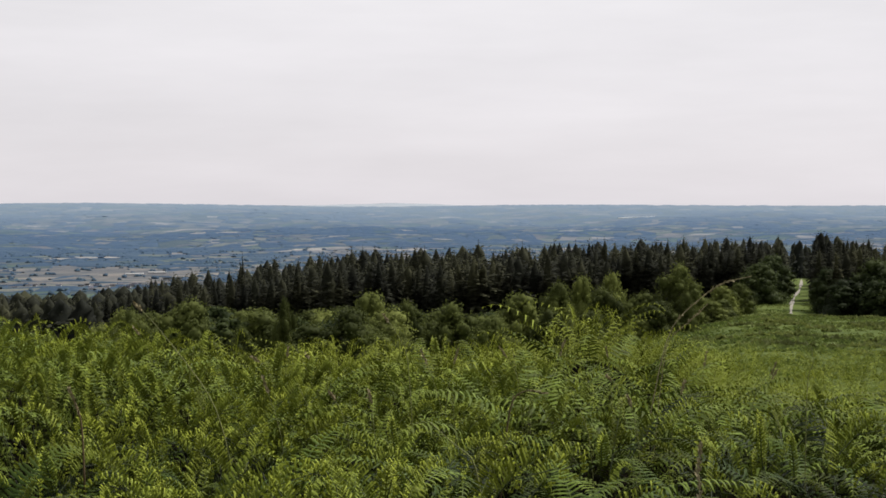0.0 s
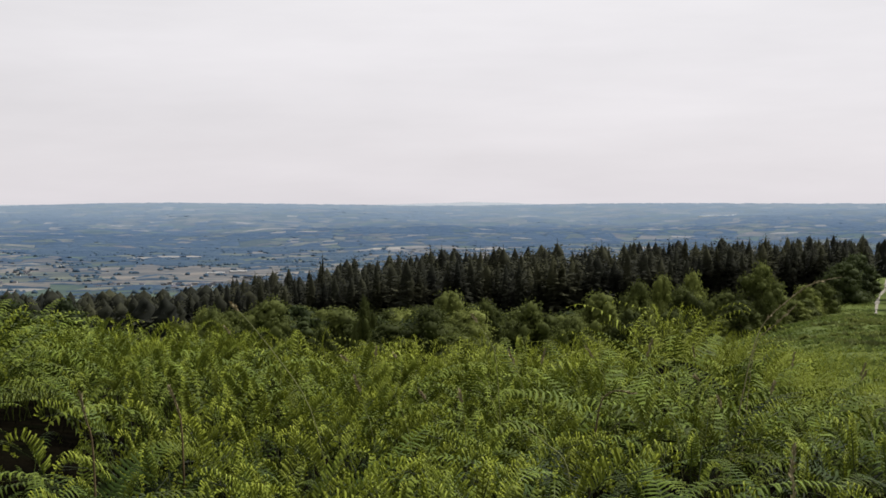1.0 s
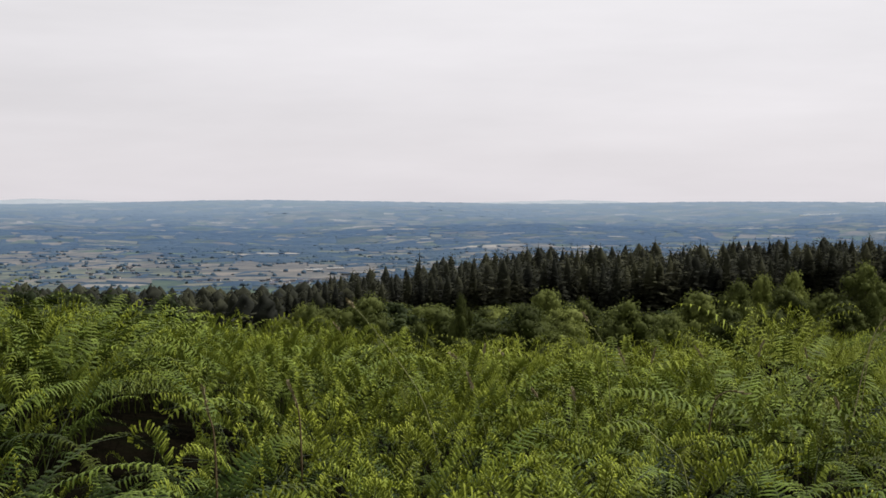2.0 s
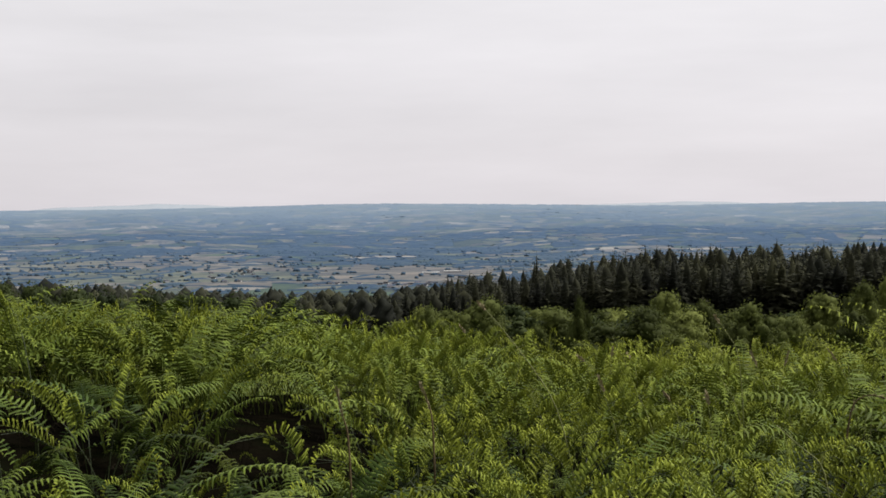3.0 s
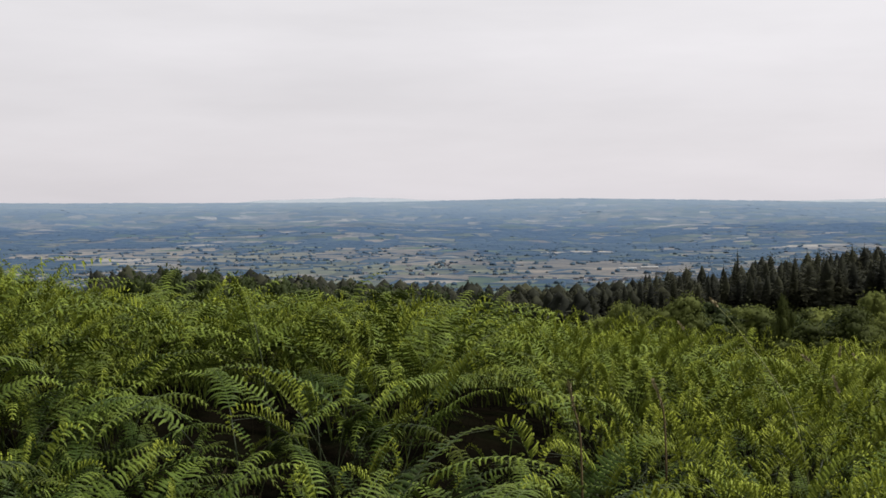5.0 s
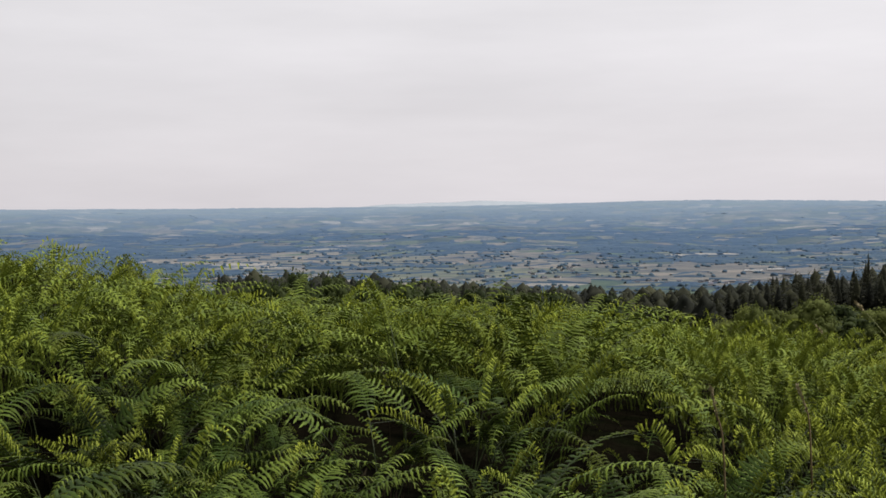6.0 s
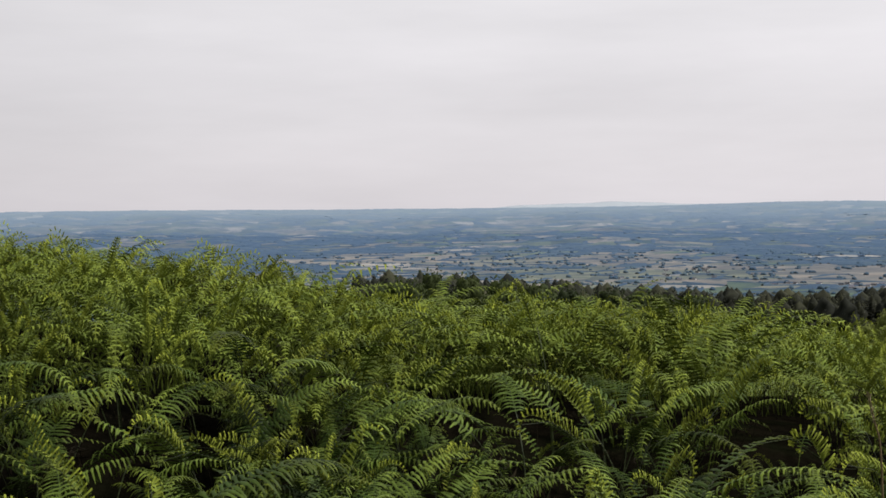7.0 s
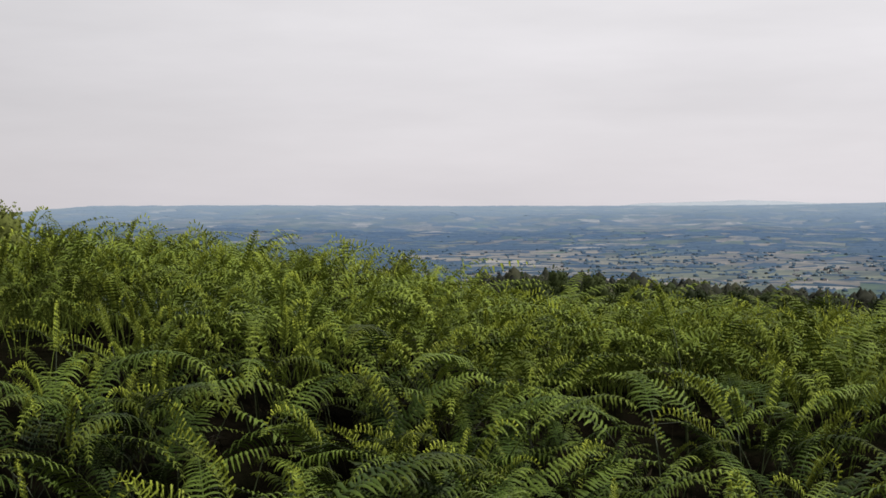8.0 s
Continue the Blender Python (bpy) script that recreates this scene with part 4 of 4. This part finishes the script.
# ---------------------------------------------------------------- meadow and path on the lower ground
def build_meadow():
    rand = np.random.default_rng(31)
    tufts = []
    for k in range(6):
        v, f = [], []
        for m in range(9):
            a = rand.uniform(0, 6.28)
            d = np.array([math.cos(a), math.sin(a), 0])
            s = np.array([-d[1], d[0], 0])
            o = len(v)
            root = d * rand.uniform(0, 0.5)
            v += [root - s * 0.22, root + s * 0.22, root + d * 0.5 + s * 0.12 + [0, 0, rand.uniform(0.4, 0.8)], root + d * 0.8 - s * 0.05 + [0, 0, rand.uniform(0.15, 0.5)]]
            f.append((o, o + 1, o + 2, o + 3))
        tufts.append((np.array(v), np.array(f), np.zeros(len(v))))
    n = 30000
    b = rand.uniform(-18, -1, n)
    r = np.sqrt(rand.uniform(50 ** 2, 240 ** 2, n))
    x, y = polar(b, r)
    clump = waves(x, y, 3.1, 4) + rand.normal(0, 0.5, n)
    keep = (rand.random(n) < 0.5 + 0.2 * clump) & ~((np.abs(b + 10.2) < 0.22) & (r > 180))
    x, y, clump = x[keep], y[keep], clump[keep]
    v, f, _ = scatter(tufts, np.column_stack([x, y, ground(x, y) - 0.05]), rand.uniform(0, 6.28, len(x)), rand.uniform(0.12, 0.3, len(x)) * (1 + 0.5 * clump))
    tagged(new("meadow_grass", mesh_of("meadow_grass", v, f, M_TURF)), "green tussocky grass and low bracken of the meadow", "grass", kind="stuff")
    # darker tussocks
    n = 150
    b, r = rand.uniform(-18, -4, n), np.sqrt(rand.uniform(70 ** 2, 205 ** 2, n))
    x, y = polar(b, r)
    x, y = np.repeat(x, 7) + rand.normal(0, 0.45, n * 7), np.repeat(y, 7) + rand.normal(0, 0.25, n * 7)
    v, f, _ = scatter(tufts, np.column_stack([x, y, ground(x, y) - 0.05]), rand.uniform(0, 6.28, len(x)), rand.uniform(0.3, 0.65, len(x)))
    tagged(new("meadow_tussock", mesh_of("meadow_tussock", v, f, M_LEAF)), "dark low tussocks dotted over the meadow", "grass", kind="stuff")
    # the worn path up the ride
    r = np.linspace(208, 330, 40)
    b = -9.95 - 0.45 * (r - 208) / 122 + 0.05 * np.sin(r / 17)
    half = 0.27 + 0.12 * np.sin(r / 6) + 0.06 * np.sin(r / 2.3)
    x, y = polar(b, r)
    vv = []
    for s in (-1, 0, 1):
        px = x + s * half
        vv.append(np.column_stack([px, y, ground(px, y) + 0.06 + (0.06 if s == 0 else 0)]))
    v = np.concatenate(vv)
    i = np.arange(39)
    f = np.concatenate([np.stack([i, i + 40, i + 41, i + 1], -1), np.stack([i + 40, i + 80, i + 81, i + 41], -1)])
    tagged(new("path", mesh_of("path", v, f, M_PATH)), "pale stony footpath up the grassy ride", "path", kind="structure")


build_meadow()


# ---------------------------------------------------------------- grass stalks and dead fronds among the bracken
def spot(b, e, r):
    """A place at a bearing, an elevation seen from the eye, and a distance."""
    x, y = polar(b, r)
    return np.array([float(x), float(y), EYE + r * math.tan(math.radians(e))])


def bend(points, n=14):
    """A smooth line through a few points."""
    points = np.array(points)
    t = np.linspace(0, len(points) - 1, n)
    k = np.arange(len(points))
    line = np.column_stack([np.interp(t, k, points[:, c]) for c in range(3)])
    for _ in range(3):
        line[1:-1] = (line[:-2] + 2 * line[1:-1] + line[2:]) / 4
    return line


def grass_stalk(points, thick, seeds, mat, label, rand, rooted=True):
    """A tall grass stalk: its stem, rooted in the ground, and a loose seed head of many small spikelets."""
    if rooted:
        foot = points[0].copy()
        foot[:2] += (points[0] - points[-1])[:2] * 0.35
        foot[2] = float(ground(foot[0], foot[1])) - 0.02
        points = [foot] + list(points)
    line = bend(points, 18)
    base = line[0].copy()
    stalk = new("grass_stalk")
    stalk.location = base
    v, f, _ = tube(line - base, np.linspace(thick, thick * 0.4, len(line)), 5)
    stem = part("stem", mesh_of("stem", v, f, mat), stalk)
    if seeds:
        pieces = []
        a, b = seeds
        for k in range(64):
            t = rand.uniform(a, b) * (len(line) - 1)
            i = min(int(t), len(line) - 2)
            p = line[i] + (line[i + 1] - line[i]) * (t - i) - base
            d = (line[i + 1] - line[i]) / np.linalg.norm(line[i + 1] - line[i]) + rand.normal(0, 0.25, 3)
            d /= np.linalg.norm(d)
            w = np.cross(d, rand.normal(size=3))
            w *= 0.0065 / np.linalg.norm(w)
            length = rand.uniform(0.015, 0.045)
            pieces.append((np.array([p, p + d * length * 0.6 + w, p + d * length, p + d * length * 0.6 - w]), np.array([(0, 1, 2, 3)]), np.zeros(4)))
        v, f, _ = join(pieces)
        part("seed_head", mesh_of("seed_head", v, f, M_SEED), stem, "loose straw-brown seed head")
    return tagged(stalk, label, "grass", "tall grass stalks in the bracken")


def build_stalks():
    rand = np.random.default_rng(41)
    pale = "tall pale green grass stalk leaning in the bracken"
    grass_stalk([spot(13.4, -8.6, 9.0), spot(14.8, -6.6, 9.0), spot(16.2, -4.8, 9.0), spot(16.85, -4.15, 9.0)], 0.005, (0.9, 1.0), M_GRASS, pale, rand)
    grass_stalk([spot(-4.9, -5.4, 12), spot(-5.6, -4.6, 12), spot(-6.7, -3.6, 12), spot(-7.4, -3.2, 12), spot(-8.4, -3.0, 12)], 0.005, (0.3, 0.85), M_SEED, "arching straw-coloured grass stalk with seed head", rand)
    grass_stalk([spot(-4.9, -5.8, 12.3), spot(-5.4, -5.3, 12.3), spot(-6.1, -4.7, 12.3), spot(-6.6, -4.2, 12.3)], 0.003, (0.4, 1.0), M_SEED, "straw-coloured grass stalk with seed head", rand)
    grass_stalk([spot(5.7, -6.2, 11), spot(6.2, -5.4, 11), spot(6.7, -4.7, 11)], 0.004, (0.85, 1.0), M_GRASS, pale, rand)
    grass_stalk([spot(-10.6, -7.0, 10), spot(-10.9, -6.4, 10), spot(-10.75, -5.7, 10)], 0.004, None, M_GRASS, pale, rand)
    grass_stalk([spot(4.8, -9.1, 8), spot(3.8, -10.0, 8), spot(2.8, -10.7, 8)][::-1], 0.006, None, M_GRASS, pale, rand)
    grass_stalk([spot(-6.4, -12.0, 7), spot(-6.3, -11.0, 7), spot(-6.4, -9.9, 7)], 0.005, (0.3, 1.0), M_SEED, "straw-coloured grass stalk with seed head", rand)
    grass_stalk([spot(19.0, -9.4, 8.4), spot(19.1, -8.5, 8.4), spot(19.5, -7.5, 8.4)], 0.008, (0.6, 1.0), M_DEAD, "brown dead fern stalk among the bracken", rand)
    grass_stalk([spot(22.6, -9.5, 8.2), spot(22.9, -8.6, 8.2), spot(23.1, -7.6, 8.2)], 0.008, (0.6, 1.0), M_DEAD, "brown dead fern stalk among the bracken", rand)
    grass_stalk([spot(1.5, -8.2, 10), spot(0.8, -7.75, 10), spot(0.0, -7.9, 10)], 0.008, (0.2, 1.0), M_DEAD, "brown dead fern stalk among the bracken", rand)
    for k in range(34):
        b, r = rand.uniform(-9, 17), rand.uniform(9, 15)
        e = math.degrees(math.atan2(float(canopy(b, r)), r))
        lean, tall = rand.uniform(-0.9, 1.2), rand.uniform(0.3, 1.5)
        grass_stalk([spot(b, e - 1.2, r), spot(b + lean * 0.4, e, r), spot(b + lean, e + tall, r)], 0.003, (0.85, 1.0) if rand.random() < 0.5 else None, M_GRASS, pale, rand)


build_stalks()


# ---------------------------------------------------------------- village, sheds and lake on the plain
def house(rand, length, wide, tall, label, cover=None):
    """A far house: pale walls under a pitched roof with a small overhang."""
    home = new("house")
    a, b = length / 2, wide / 2
    bm = bmesh.new()
    p = [bm.verts.new(q) for q in ((-a, -b, 0), (a, -b, 0), (a, b, 0), (-a, b, 0), (-a, -b, tall), (a, -b, tall), (a, b, tall), (-a, b, tall), (-a, 0, tall * 1.5), (a, 0, tall * 1.5))]
    for q in ((0, 1, 5, 4), (2, 3, 7, 6), (1, 2, 6, 9, 5), (3, 0, 4, 8, 7), (3, 2, 1, 0)):
        bm.faces.new([p[k] for k in q])
    me = bpy.data.meshes.new("wall")
    bm.to_mesh(me)
    bm.free()
    me.materials.append(M_WALL)
    part("wall", me, home)
    bm = bmesh.new()
    e, up = a + 0.3, tall * 1.5 + 0.1
    p = [bm.verts.new(q) for q in ((-e, -b - 0.3, tall - 0.1), (e, -b - 0.3, tall - 0.1), (e, 0, up), (-e, 0, up), (e, b + 0.3, tall - 0.1), (-e, b + 0.3, tall - 0.1))]
    for q in ((0, 1, 2, 3), (3, 2, 4, 5)):
        bm.faces.new([p[k] for k in q])
    bmesh.ops.solidify(bm, geom=bm.faces[:], thickness=0.15)
    me = bpy.data.meshes.new("roof")
    bm.to_mesh(me)
    bm.free()
    me.materials.append(cover or M_ROOF)
    part("roof", me, home, "" if cover else "dark pitched roof")
    return tagged(home, label, "house", "village houses on the plain")


def build_village():
    rand = np.random.default_rng(51)
    kinds = [house(rand, 4.4, 3.0, 1.7, "pale house with dark roof in the valley village"), house(rand, 5.6, 3.2, 1.9, "pale house with dark roof in the valley village")]
    shed = house(rand, 22, 6, 2.2, "long white shed on the valley plain", M_WALL)
    for k in range(46):
        b, r = rand.normal(18.0, 1.5), rand.uniform(1480, 1560)
        if k > 30:
            b, r = rand.uniform(24, 29), rand.uniform(1600, 1900)
        x, y = polar(b, r)
        copy_thing(kinds[k % 2], pose(float(x), float(y), float(ground(x, y)) - 0.2, 0, 0, float(rand.uniform(-40, 40) + b)))
    for b, r in ((16.9, 1760), (16.0, 1790), (15.4, 1640)):
        x, y = polar(b, r)
        copy_thing(shed, pose(float(x), float(y), float(ground(x, y)) - 0.2, 0, 0, b + 4))
    for k in kinds + [shed]:
        forget(k)
    u = np.linspace(0, 6.283, 40, endpoint=False)
    b = -3.75 + 0.72 * np.cos(u) + 0.1 * np.sin(3 * u)
    r = 4330 + 36 * np.sin(u)
    x, y = polar(b, r)
    top = np.column_stack([x, y, ground(x, y) + 2.4])
    v = np.concatenate([top, top - [0, 0, 3.0], [top.mean(0)]])
    i = np.arange(40)
    j = (i + 1) % 40
    f = np.concatenate([np.stack([i, j, np.full(40, 80)], -1), np.stack([i, i + 40, j + 40], -1), np.stack([i, j + 40, j], -1)])
    tagged(new("water", mesh_of("water", v, f, M_LAKE)), "bright distant lake reflecting the sky", "lake", kind="structure")


build_village()
